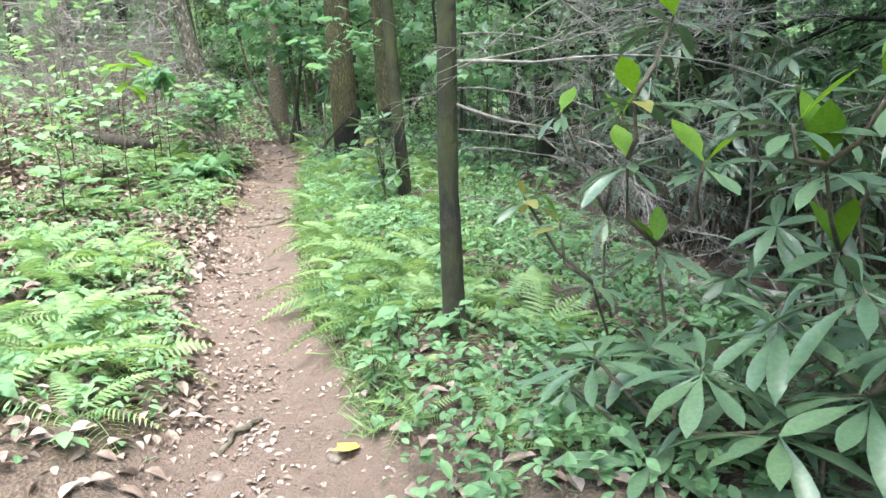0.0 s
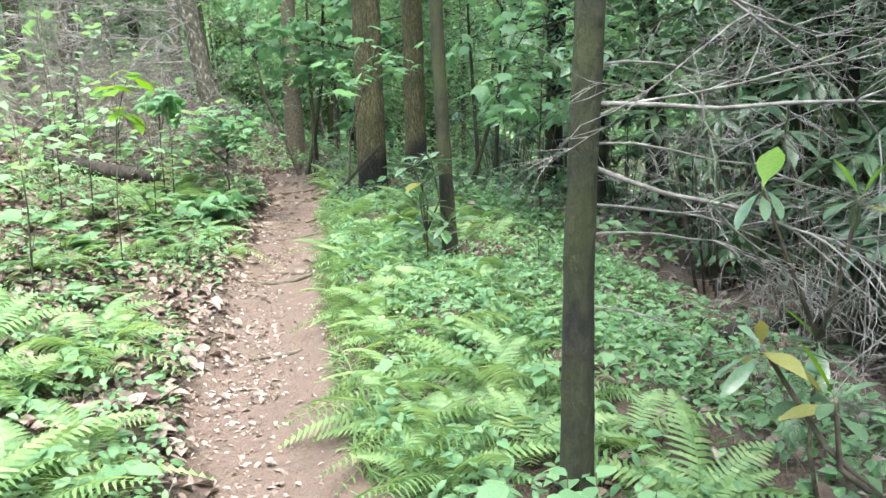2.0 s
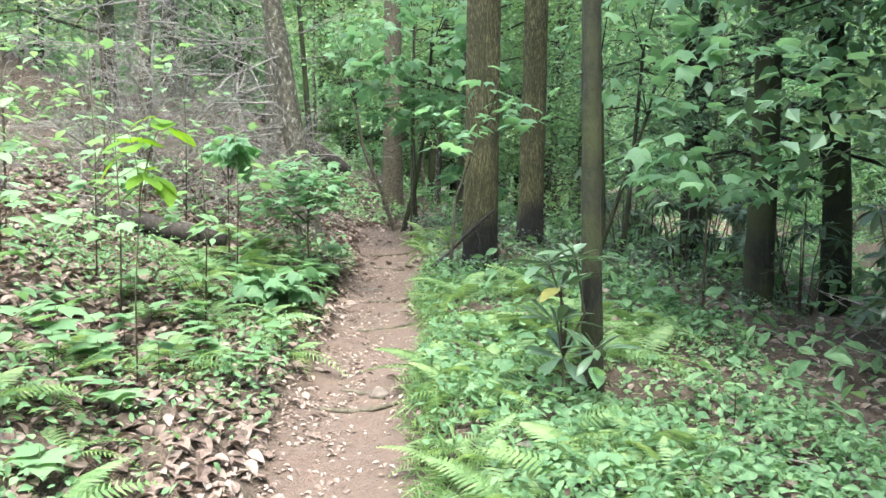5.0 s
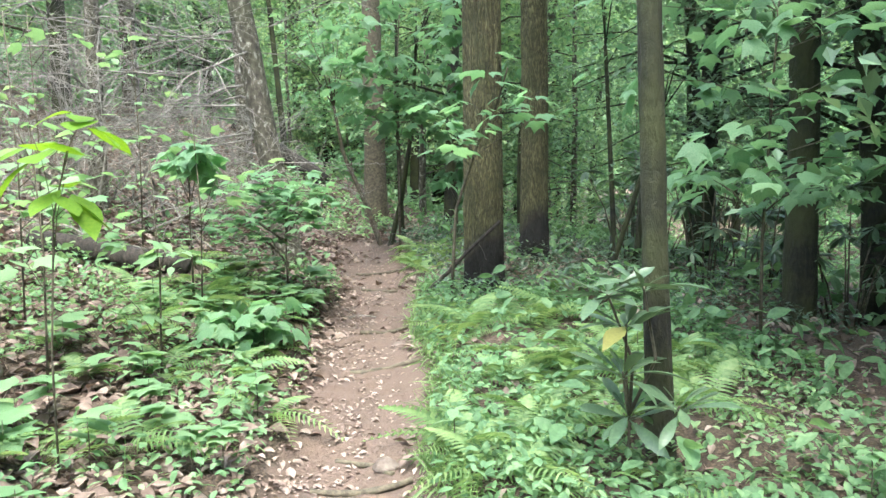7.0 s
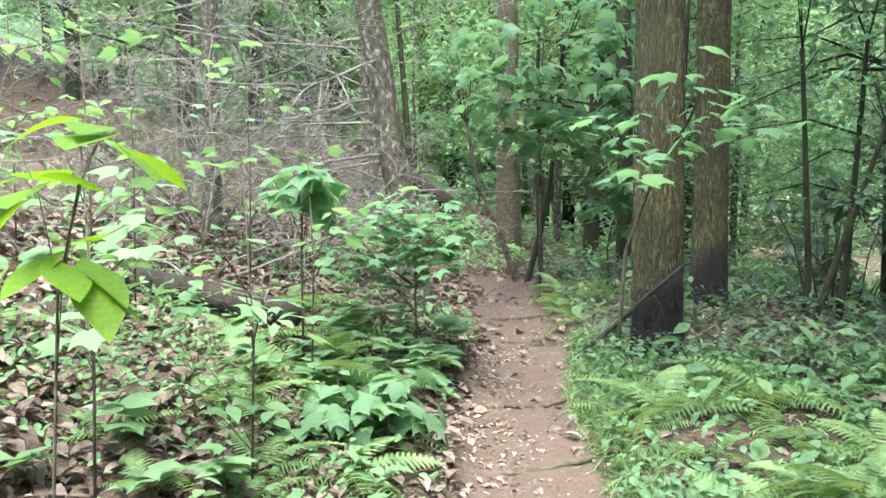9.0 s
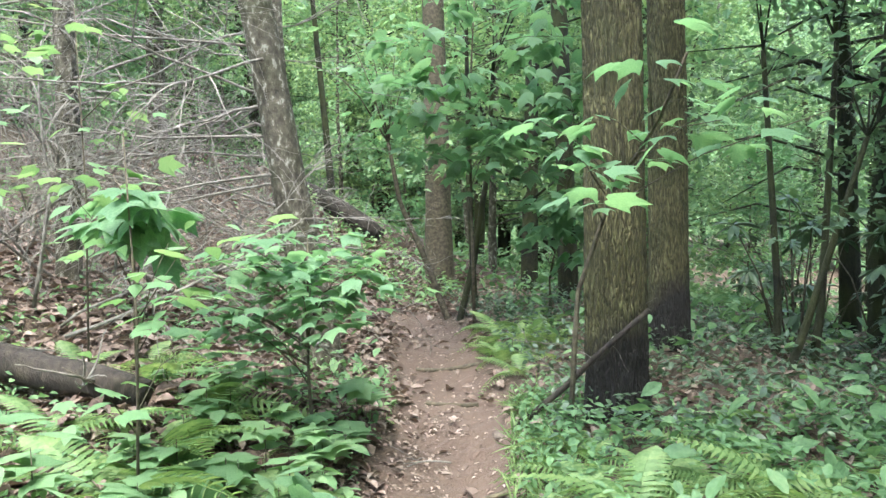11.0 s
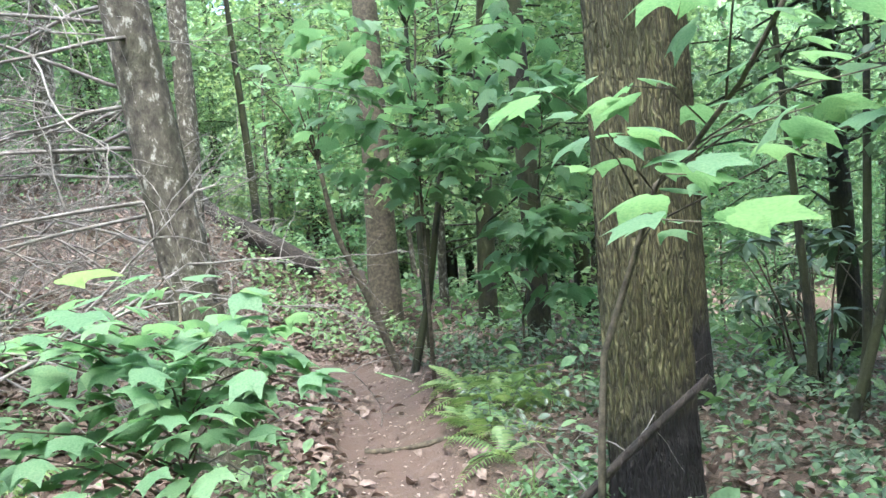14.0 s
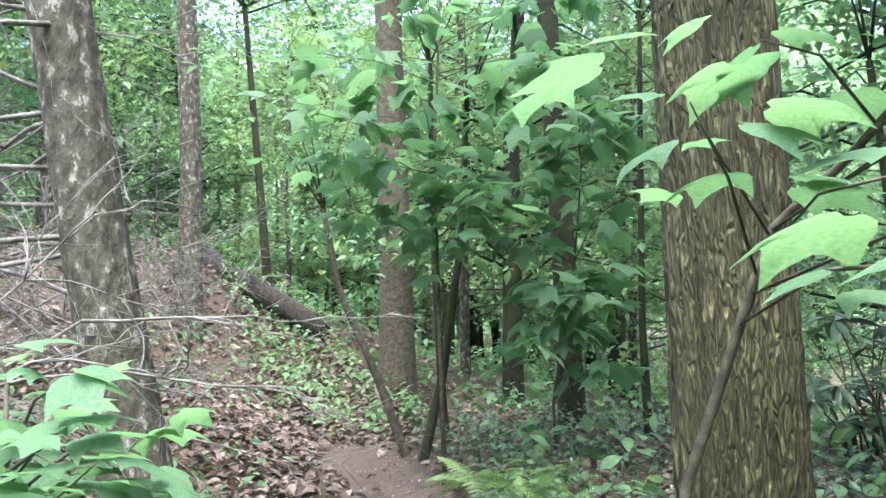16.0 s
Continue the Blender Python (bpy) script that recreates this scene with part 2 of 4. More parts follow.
def tube(pts, radii, sides=5):
    pts, radii = np.asarray(pts, float), np.asarray(radii, float)
    d = np.gradient(pts, axis=0)
    d /= np.linalg.norm(d, axis=1)[:, None] + 1e-9
    ref = np.array([0.0, 0, 1]) if abs(d[0][2]) < 0.8 else np.array([1.0, 0, 0])
    a = np.cross(d, ref)
    a /= np.linalg.norm(a, axis=1)[:, None] + 1e-9
    b = np.cross(d, a)
    th = np.arange(sides) * 2 * np.pi / sides
    ring = pts[:, None] + radii[:, None, None] * (np.cos(th)[None, :, None] * a[:, None] + np.sin(th)[None, :, None] * b[:, None])
    v = ring.reshape(-1, 3)
    f = []
    for i in range(len(pts) - 1):
        for j in range(sides):
            p, q = i * sides + j, i * sides + (j + 1) % sides
            f += [(p, p + sides, q), (q, p + sides, q + sides)]
    n = len(v)
    v = np.vstack([v, pts[:1], pts[-1:]])
    for j in range(sides):
        f += [(n, j, (j + 1) % sides), (n + 1, n - sides + (j + 1) % sides, n - sides + j)]
    return v, np.array(f)


def wander(start, way, length, steps, bend, droop=0.0):
    """A crooked line from start."""
    p, w = np.array(start, float), np.array(way, float)
    w /= np.linalg.norm(w)
    out = [p.copy()]
    for _ in range(steps):
        w = w + rng.normal(0, bend, 3) + np.array([0, 0, -droop])
        w /= np.linalg.norm(w)
        p = p + w * length / steps
        out.append(p.copy())
    return np.array(out)


def twigs(start, way, length, radius, depth, out, bend=0.18, spread=0.9, droop=0.02, sides=5, kids=4):
    """A dead branch with side twigs, as tubes."""
    line = wander(start, way, length, 7, bend, droop)
    out.append(tube(line, np.linspace(radius, radius * 0.35, len(line)), sides))
    if depth:
        for _ in range(kids):
            k = rng.integers(2, 8)
            w = line[k] - line[k - 1]
            w = w / np.linalg.norm(w) + rng.normal(0, spread * 0.6, 3) * np.array([1, 1, 0.7])
            twigs(line[k], w, length * rng.uniform(0.35, 0.65), max(0.0017, radius * (0.45 + 0.1 * rng.random())), depth - 1, out, bend, spread, droop, 4 if depth > 1 else 3, kids)
    return out


def dead_branch(parent, start, way, length, radius, depth, bend=0.14, spread=1.0, droop=0.02, kids=5):
    """A bare branch as a part, with its fine twigs under it."""
    pcs = twigs(start, way, length, radius, depth, [], bend, spread, droop, 6, kids)
    ob = part("dead_branch", to_mesh("dead_branch", *pcs[0], TWIG), parent, None, "bare grey dead branch")
    if len(pcs) > 1:
        tagged(part("twig_spray", to_mesh("twig_spray", *join(pcs[1:]), TWIG), ob), kind="stuff")
    return ob


def part(name, me, parent, m=None, label=""):
    ob = new(name, me)
    ob.parent = parent
    if m is not None:
        ob.matrix_basis = m
    return tagged(ob, label)


def thing(name, at, label, category, group="", kind="", m=None):
    ob = new(name)
    ob.matrix_basis = m if m is not None else Matrix.Translation(at)
    return tagged(ob, label, category, group, kind)


# ---- ground ----
TY = [-60, -6, 0, 2.5, 4.1, 6.2, 8.7, 10, 12.5, 14.5, 16.8, 20, 30, 80]
TX = [12, 1.2, 0.0, -0.68, -1.17, -1.72, -2.18, -2.42, -2.9, -3.48, -4.46, -6.6, -14, -50]


def smooth(a, b, x):
    u = np.clip((x - a) / (b - a), 0, 1)
    return u * u * (3 - 2 * u)


def trail_x(y):
    return np.interp(y, TY, TX) + 0.05 * np.sin(np.asarray(y) * 2.3)


def height(x, y):
    x, y = np.asarray(x, float), np.asarray(y, float)
    d = x - trail_x(y)
    z = -0.05 + 0.062 * np.clip(y, -40, 45)
    left, right = np.clip(-d - 0.3, 0, 22), np.clip(d - 0.3, 0, None)
    z = z + 0.08 * smooth(0.25, 0.6, -d) + 0.27 * left
    z = z + 0.11 * smooth(0.25, 0.7, d) - 0.17 * np.clip(right - 1.7, 0, 12)
    z = z - 0.03 * smooth(0.35, 0.1, np.abs(d))
    z = z + 0.22 * smooth(15.5, 21, y) * np.clip(-d - 0.6, 0, 9) + 0.16 * np.clip(y - 24, 0, 25) * smooth(4, -1, d)
    u, v = x - -6.34, y - 19.17
    z = z + (1.097 + 0.477 * (-0.979 * u + 0.202 * v)) * np.exp(-(u * u + v * v) / 10.2)
    w = 0.02 + 0.05 * smooth(0.3, 1.2, np.abs(d))
    z = z + w * (np.sin(x * 3.1 + 1.3 * np.sin(y * 1.7)) * np.cos(y * 2.6 + x) + 0.5 * np.sin(x * 7.3 + y * 5.1))
    return z


def ground_z(x, y):
    return float(height(x, y))


def build_ground():
    xs = np.unique(np.concatenate([np.linspace(-600, -40, 10), np.linspace(-40, -7, 50), np.arange(-7, 3.5, 0.075), np.linspace(3.5, 40, 50), np.linspace(40, 600, 10)]))
    ys = np.unique(np.concatenate([np.linspace(-600, -40, 10), np.linspace(-40, 0, 50), np.arange(0, 19, 0.085), np.linspace(19, 60, 60), np.linspace(60, 600, 12)]))
    X, Y = np.meshgrid(xs, ys)
    Z = height(X, Y)
    d = X - trail_x(Y)
    half = 0.34 + 0.14 * smooth(4.0, 2.4, Y)
    worn = smooth(half + 0.16, half - 0.1, np.abs(d)) * smooth(17.2, 15.8, Y)
    r = np.random.default_rng(3).normal(0, 1, Z.shape)
    near = (np.abs(X + 2) < 5.5) & (Y > 0) & (Y < 19)
    Z = Z + r * near * np.where(worn > 0.5, 0.010, 0.012)
    n, k = len(xs), len(ys)
    i = (np.arange(k - 1)[:, None] * n + np.arange(n - 1)[None]).ravel()
    f = np.concatenate([np.stack([i, i + 1, i + n + 1], 1), np.stack([i, i + n + 1, i + n], 1)])
    me = to_mesh("ground", np.stack([X.ravel(), Y.ravel(), Z.ravel()], 1), f, SOIL)
    at = me.attributes.new("worn", "FLOAT", "POINT")
    at.data.foreach_set("value", worn.ravel().astype(np.float32))
    tagged(new("ground", me), "brown leaf-covered forest floor with a worn dirt trail", "ground", kind="structure")


build_ground()


# ---- small pieces ----
def blade(outline, fold=0.15, droop=0.3, mid=5):
    """A leaf from half-widths along its length (y from 0 to 1), folded at the midrib and drooping."""
    ts = np.linspace(0, 1, len(outline))
    v, f = [], []
    for t, w in zip(ts, outline):
        z = -droop * t * t
        v += [(-w, t, z + fold * w), (0, t, z), (w, t, z + fold * w)]
    for i in range(len(ts) - 1):
        a = 3 * i
        f += [(a, a + 1, a + 4), (a, a + 4, a + 3), (a + 1, a + 2, a + 5), (a + 1, a + 5, a + 4)]
    return np.array(v), np.array(f)


def lobed(droop=0.25):
    """A broad leaf with three pointed lobes and toothed edges, stalk at the origin, about 1 long."""
    half = [(0.0, 0.03), (0.14, -0.04), (0.30, 0.0), (0.42, 0.13), (0.47, 0.27), (0.55, 0.42), (0.66, 0.70), (0.49, 0.63), (0.36, 0.64), (0.27, 0.70), (0.17, 0.86), (0.10, 0.95), (0.0, 1.14)]
    pts = half + [(-x, y) for x, y in half[-2:0:-1]]
    n = len(pts)

    def lift(x, y):
        return -droop * (x * x * 1.2 + max(0, y - 0.3) ** 2) + 0.10 * abs(x) * max(0, 1 - 1.4 * abs(x))

    v = [(0, 0.36, 0.0)]
    v += [(0.55 * x, 0.36 + 0.55 * (y - 0.36), lift(0.55 * x, 0.36 + 0.55 * (y - 0.36))) for x, y in pts]
    v += [(x, y, lift(x, y) - 0.35 * droop * max(0, math.hypot(x, y - 0.36) - 0.45)) for x, y in pts]
    f = []
    for i in range(n):
        j = (i + 1) % n
        f += [(0, 1 + i, 1 + j), (1 + i, 1 + n + i, 1 + n + j), (1 + i, 1 + n + j, 1 + j)]
    return np.array(v), np.array(f)


LEAF = blade([0.0, 0.20, 0.27, 0.19, 0.0], 0.2, 0.25)
SMALL = (np.array([(0, 0, 0), (0.28, 0.45, 0.05), (0, 1, -0.15), (-0.28, 0.45, 0.05)], float), np.array([(0, 1, 2), (0, 2, 3)]))
OVATE = blade([0.01, 0.14, 0.25, 0.28, 0.22, 0.11, 0.0], 0.15, 0.3)
MAPLE_LEAF = lobed(0.14)


def frond_shape(pairs=17, droop=0.75):
    """A fern frond 1 long, arching along y, with toothed leaflets."""
    ts = np.linspace(0.16, 0.98, pairs)
    pieces = []
    line = [(0, t, 0.42 * t - droop * t * t) for t in np.linspace(0, 1, 7)]
    pieces.append(tube(line, np.linspace(0.008, 0.003, 7), 3))
    for t in ts:
        ln = 0.21 * np.sin(np.pi * min(1, (t + 0.12) / 1.12)) ** 0.8 + 0.012
        base = np.array([0, t, 0.42 * t - droop * t * t])
        for s in (-1, 1):
            k = 4
            v, f = [], []
            for i in range(k + 1):
                u = i / k
                c = base + np.array([s * ln * u, ln * 0.28 * u, -ln * 0.35 * u * u])
                w = 0.024 * (1 - u) ** 0.6 * (1.0 if i % 2 else 0.75) + 0.001
                v += [c + [0, w, 0.004], c - [0, w, 0]]
            for i in range(k):
                a = 2 * i
                f += [(a, a + 1, a + 3), (a, a + 3, a + 2)]
            pieces.append((np.array(v), np.array(f)))
    return join(pieces)


FROND = [to_mesh("frond", *frond_shape(16, d), FERN) for d in (0.6, 0.85, 1.05)]


def fern(x, y, size, label="light green fern growing from the forest floor", fronds=8):
    ob = thing("fern", (x, y, ground_z(x, y) - 0.01), label, "fern", "ferns beside the trail")
    a0 = rng.random() * 6.28
    for i in range(fronds):
        a = a0 + i * 6.283 / fronds + rng.normal(0, 0.2)
        part("frond", FROND[rng.integers(3)], ob, one(a, rng.uniform(0.15, 0.75), rng.normal(0, 0.25), size * rng.uniform(0.75, 1.15)))
    return ob


HERBLEAF = [to_mesh("leaf", *OVATE, HERB), to_mesh("leaf", *MAPLE_LEAF, HERB), to_mesh("leaf", *LEAF, HERB)]
STALK = to_mesh("stalk", *tube([(0, 0, 0), (0.02, 0.01, 0.5), (0, 0.02, 1)], [0.018, 0.014, 0.01], 4), STEM)


def seedling(x, y, tall, leaf, n, kind=0):
    ob = thing("seedling", (x, y, ground_z(x, y) - 0.01), "low green broad-leaved seedling on the forest floor", "plant", "seedlings beside the trail")
    part("stalk", STALK, ob, Matrix.Diagonal((tall * 0.7, tall * 0.7, tall, 1)))
    a0 = rng.random() * 6.28
    for i in range(n):
        a = a0 + i * 2.4
        m = Matrix.Translation((0, 0, tall * rng.uniform(0.6, 1.0))) @ one(a, rng.uniform(-0.15, 0.3), rng.normal(0, 0.2), leaf * rng.uniform(0.7, 1.2))
        part("leaf", HERBLEAF[kind], ob, m)
    return ob


# ---- trees ----
def trunk_mesh(name, line, radii, mat, sides=16, ridge=0.0, lumps=0.03, ribs=15):
    """A trunk along a line; ridge: depth of the bark's furrows."""
    line, radii = np.asarray(line, float), np.asarray(radii, float)
    s = np.linspace(0, 1, len(line))
    rings = max(14, int(abs(line[-1][2] - line[0][2]) * (22 if ridge else 5)))
    t = np.linspace(0, 1, rings) ** (1.6 if ridge else 1.0)
    c = np.stack([np.interp(t, s, line[:, k]) for k in range(3)], 1)
    r = np.interp(t, s, radii)
    th = np.arange(sides) * 2 * np.pi / sides
    v = np.empty((rings, sides, 3))
    for i in range(rings):
        for j in range(sides):
            q = Vector((np.cos(th[j]), np.sin(th[j]), 0))
            k = 1 + lumps * 2 * noise.noise(q * 1.3 + Vector((0, 0, c[i][2] * 0.8)))
            if ridge:
                w = noise.noise(q * ribs * 0.42 + Vector((0, 0, c[i][2] * 2.2)))
                w2 = noise.noise(q * ribs + Vector((3, 1, c[i][2] * 7)))
                k += ridge / r[i] * (1 - 3.2 * abs(w) + 0.6 * w2)
            v[i, j] = c[i] + np.array([q.x, q.y, 0]) * r[i] * k
    i = (np.arange(rings - 1)[:, None] * sides + np.arange(sides)[None]).ravel()
    i2 = (np.arange(rings - 1)[:, None] * sides + (np.arange(sides)[None] + 1) % sides).ravel()
    f = np.concatenate([np.stack([i, i2, i2 + sides], 1), np.stack([i, i2 + sides, i + sides], 1)])
    return to_mesh(name, v.reshape(-1, 3), f, mat)


def cloud(centres, per, spread, size, proto=SMALL, flat=0.35, tilt=0.45):
    """Leaves in flattish sprays round the given centres."""
    centres = np.asarray(centres, float)
    n = len(centres) * per
    loc = np.repeat(centres, per, 0) + rng.normal(0, 1, (n, 3)) * spread * np.array([1, 1, flat])
    m = turns(rng.uniform(0, 6.28, n), rng.normal(-0.15, tilt, n), rng.normal(0, tilt, n), size * rng.uniform(0.6, 1.3, n))
    return scatter(proto, m, loc)


def crown_tree(trunk_h, r, low, high, wide, clumps, per, leaf, mat, bark, spread=0.35, proto=SMALL, flat=0.35):
    """A whole tree at the origin: trunk, limbs, crown."""
    ob = thing("tree", (0, 0, 0), "", "tree")
    line = wander((0, 0, -0.3), (0, 0, 1), trunk_h + 0.3, 8, 0.035)
    part("trunk", trunk_mesh("trunk", line, np.linspace(r * 1.15, r * 0.3, len(line)), bark, 12), ob)
    cs, limbs = [], []
    for i in range(clumps):
        u = (i + rng.random()) / clumps
        z = low + (high - low) * u
        k = np.interp(z, line[:, 2], np.arange(len(line)))
        base = np.array([np.interp(k, np.arange(len(line)), line[:, q]) for q in range(3)])
        a = rng.random() * 6.28
        reach = wide * (0.35 + 0.65 * np.sqrt(rng.random())) * (1 - 0.5 * u)
        end = base + np.array([np.cos(a) * reach, np.sin(a) * reach, rng.normal(0.1, 0.25)])
        mid = (base + end) / 2 + np.array([0, 0, 0.12 * reach])
        limbs.append(tube([base, mid, end], [r * 0.16 + 0.006, r * 0.1 + 0.004, 0.004], 4))
        cs += [end, mid + rng.normal(0, 0.2, 3), mid * 0.4 + end * 0.6 + rng.normal(0, 0.15, 3)]
    tagged(part("branchwork", to_mesh("branchwork", *join(limbs), bark), ob), kind="stuff")
    part("crown", to_mesh("crown", *cloud(cs, per, spread, leaf, proto, flat), mat, False), ob)
    return ob


def named_tree(label, line, radii, bark, sides=20, ridge=0.0, crown=None, ribs=15, lumps=0.03):
    """A tree that stands at a known place; line in world metres from the ground up."""
    x, y, _ = line[0]
    z = ground_z(x, y)
    ob = thing("tree", (x, y, z), label, "tree")
    local = [(a - x, b - y, c - z) for a, b, c in line]
    local[0] = (local[0][0], local[0][1], -0.25)
    part("trunk", trunk_mesh("trunk", local, radii, bark, sides, ridge, lumps, ribs), ob)
    if crown:
        mat, low, wide, n, per, leaf = crown
        top = np.array(local[-1])
        cs, limbs = [], []
        for _ in range(n):
            a, rr = rng.random() * 6.28, wide * np.sqrt(rng.random())
            c = np.array([top[0] + rr * np.cos(a), top[1] + rr * np.sin(a), rng.uniform(low, top[2] + 1.5)])
            cs.append(c)
            arr = np.array(local)
            zs = max(low - 1, c[2] - 0.3 * wide)
            st = np.array([np.interp(zs, arr[:, 2], arr[:, q]) for q in range(3)])
            rb = min(0.05, radii[-1] * 0.5)
            limbs.append(tube([st, (st + c) / 2 + [0, 0, 0.1], c], [rb, rb * 0.6, 0.004], 4))
        for lm in limbs:
            part("limb", to_mesh("limb", *lm, bark), ob)
        part("crown", to_mesh("crown", *cloud(cs, per, 0.5, leaf), mat, False), ob)
    return ob


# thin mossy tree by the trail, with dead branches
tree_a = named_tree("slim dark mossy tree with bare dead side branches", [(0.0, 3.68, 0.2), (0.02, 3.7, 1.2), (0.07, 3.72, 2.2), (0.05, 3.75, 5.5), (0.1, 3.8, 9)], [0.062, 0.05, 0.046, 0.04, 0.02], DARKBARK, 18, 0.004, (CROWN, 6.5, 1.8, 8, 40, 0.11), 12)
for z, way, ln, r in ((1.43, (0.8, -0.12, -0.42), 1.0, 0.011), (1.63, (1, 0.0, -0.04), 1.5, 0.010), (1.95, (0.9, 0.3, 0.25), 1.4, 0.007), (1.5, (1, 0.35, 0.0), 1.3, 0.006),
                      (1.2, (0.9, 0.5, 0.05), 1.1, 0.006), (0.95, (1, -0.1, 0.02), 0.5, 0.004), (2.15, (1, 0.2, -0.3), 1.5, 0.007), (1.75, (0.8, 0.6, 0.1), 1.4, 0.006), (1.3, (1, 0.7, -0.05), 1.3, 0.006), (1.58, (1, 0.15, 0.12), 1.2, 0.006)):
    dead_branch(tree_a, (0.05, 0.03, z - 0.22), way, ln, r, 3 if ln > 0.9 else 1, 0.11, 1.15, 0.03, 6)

# crowns of c, b, b2 and e, above view, thickened to shade the ground
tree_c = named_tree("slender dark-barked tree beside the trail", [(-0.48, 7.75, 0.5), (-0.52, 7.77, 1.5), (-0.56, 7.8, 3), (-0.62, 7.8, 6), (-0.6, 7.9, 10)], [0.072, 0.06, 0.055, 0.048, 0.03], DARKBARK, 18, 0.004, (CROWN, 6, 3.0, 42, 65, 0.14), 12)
tree_b = named_tree("large straight tree with furrowed brown bark", [(-1.6, 11.5, 0.6), (-1.6, 11.5, 0.95), (-1.6, 11.5, 2.2), (-1.58, 11.5, 5), (-1.5, 11.6, 9), (-1.5, 11.6, 14)], [0.235, 0.193, 0.182, 0.17, 0.15, 0.09], SCORCHED, 150, 0.013, (CROWN, 7, 3.8, 46, 70, 0.15), 26, 0.02)
tree_b2 = named_tree("dark trunk standing close behind the large tree", [(-1.12, 13.3, 0.6), (-1.1, 13.3, 1.4), (-1.08, 13.3, 4), (-0.9, 13.4, 9), (-0.9, 13.4, 13)], [0.22, 0.165, 0.15, 0.13, 0.07], SCORCHED, 60, 0.01, (CROWN, 7.5, 3.2, 36, 70, 0.15), 18)
tree_l = named_tree("leaning grey lichen-spotted tree on the slope", [(-3.66, 11.8, 0.9), (-3.76, 11.78, 1.5), (-3.93, 11.7, 2.6), (-4.28, 11.6, 5), (-4.8, 11.5, 8), (-5.3, 11.5, 11)], [0.17, 0.135, 0.122, 0.11, 0.09, 0.05], GREYBARK, 40, 0.004, (CROWN, 7.5, 2.6, 16, 70, 0.12), 20)
tree_m = named_tree("slim mossy grey tree with many dead branches", [(-6.1, 12.17, 1), (-6.05, 12.17, 3), (-6.0, 12.17, 8)], [0.11, 0.085, 0.05], GREYBARK, 18, 0.004, (NEEDLE, 5, 2.2, 16, 90, 0.09), 12)
for k in range(9):
    dead_branch(tree_m, (0, 0, 0.5 + 0.28 * k), (rng.uniform(-0.8, 1), rng.uniform(-1, 1), 0.1), rng.uniform(0.9, 1.6), 0.013, 3, 0.13, 1.0, 0.03, 4)
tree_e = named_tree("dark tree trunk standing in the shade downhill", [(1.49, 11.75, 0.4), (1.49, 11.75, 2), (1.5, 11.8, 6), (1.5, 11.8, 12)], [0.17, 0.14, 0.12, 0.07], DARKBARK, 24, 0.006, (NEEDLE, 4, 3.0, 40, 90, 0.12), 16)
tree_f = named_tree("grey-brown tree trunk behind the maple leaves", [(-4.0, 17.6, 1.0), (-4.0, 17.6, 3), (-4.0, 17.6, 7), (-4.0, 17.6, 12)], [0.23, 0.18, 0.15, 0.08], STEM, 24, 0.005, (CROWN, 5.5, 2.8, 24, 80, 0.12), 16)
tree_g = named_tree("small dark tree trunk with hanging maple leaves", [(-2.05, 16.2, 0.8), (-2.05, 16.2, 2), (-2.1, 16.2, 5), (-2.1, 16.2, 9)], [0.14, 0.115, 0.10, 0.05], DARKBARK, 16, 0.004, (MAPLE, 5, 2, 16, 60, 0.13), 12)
tree_t1 = named_tree("slim grey tree on the leafy slope", [(-6.2, 16.9, 1.6), (-6.2, 16.9, 4), (-6.3, 16.9, 8), (-6.3, 16.9, 12)], [0.14, 0.12, 0.10, 0.05], GREYBARK, 18, 0.004, (CROWN, 6, 2.4, 18, 70, 0.12), 14)
tree_t2 = named_tree("thin dark sapling on the leafy slope", [(-6.4, 19.7, 1.6), (-6.45, 19.7, 3), (-6.75, 19.7, 7)], [0.085, 0.07, 0.04], DARKBARK, 10, 0.0, (CROWN, 5, 1.4, 10, 60, 0.11))
for k, ln in enumerate((
        [(-3.18, 15.84, 0.95), (-3.21, 15.84, 1.25), (-3.25, 15.86, 2.64), (-3.2, 15.7, 4.4)],
        [(-3.35, 15.15, 0.9), (-3.11, 15.27, 1.58), (-2.92, 15.29, 2.68), (-2.8, 15.1, 3.85)],
        [(-3.4, 15.45, 0.9), (-3.7, 15.37, 1.57), (-4.0, 15.31, 2.3), (-4.1, 15.22, 3.02)],
        [(-1.35, 16.4, 0.8), (-1.35, 16.4, 2), (-1.2, 16.4, 5)],
        [(-0.15, 13.8, 0.2), (-0.1, 13.8, 1.2), (-0.2, 13.8, 3.5)],
        [(0.1, 13.6, 0.2), (0.2, 13.6, 1.2), (0.35, 13.6, 3.5)],
        [(-0.35, 12.9, 0.2), (-0.15, 12.9, 1.0), (0.35, 12.9, 2.6)])):
    named_tree("thin dark leaning sapling stem in the undergrowth", ln, np.linspace(0.048, 0.022, len(ln)), DARKBARK if k != 2 else STEM, 10, 0.0, (MAPLE, ln[-1][2] - 0.8, 0.7, 5, 14, 0.13))
for k in range(7):
    z = rng.uniform(0.3, 2.6)
    dead_branch(tree_l, (-0.06 - 0.09 * z, -0.05, z), (rng.uniform(-1, -0.15), rng.uniform(-0.8, 0.5), 0.05), rng.uniform(0.8, 1.4), 0.014, 3, 0.15, 1.0, 0.04, 4)


# ---- maple saplings with single leaves ----
MLEAF = [to_mesh("leaf", *lobed(d), MAPLE) for d in (0.08, 0.2, 0.36)]
LLEAF = [to_mesh("leaf", *blade([0.01, 0.13, 0.25, 0.29, 0.26, 0.15, 0.0], 0.12, d), LIME) for d in (0.1, 0.4)]


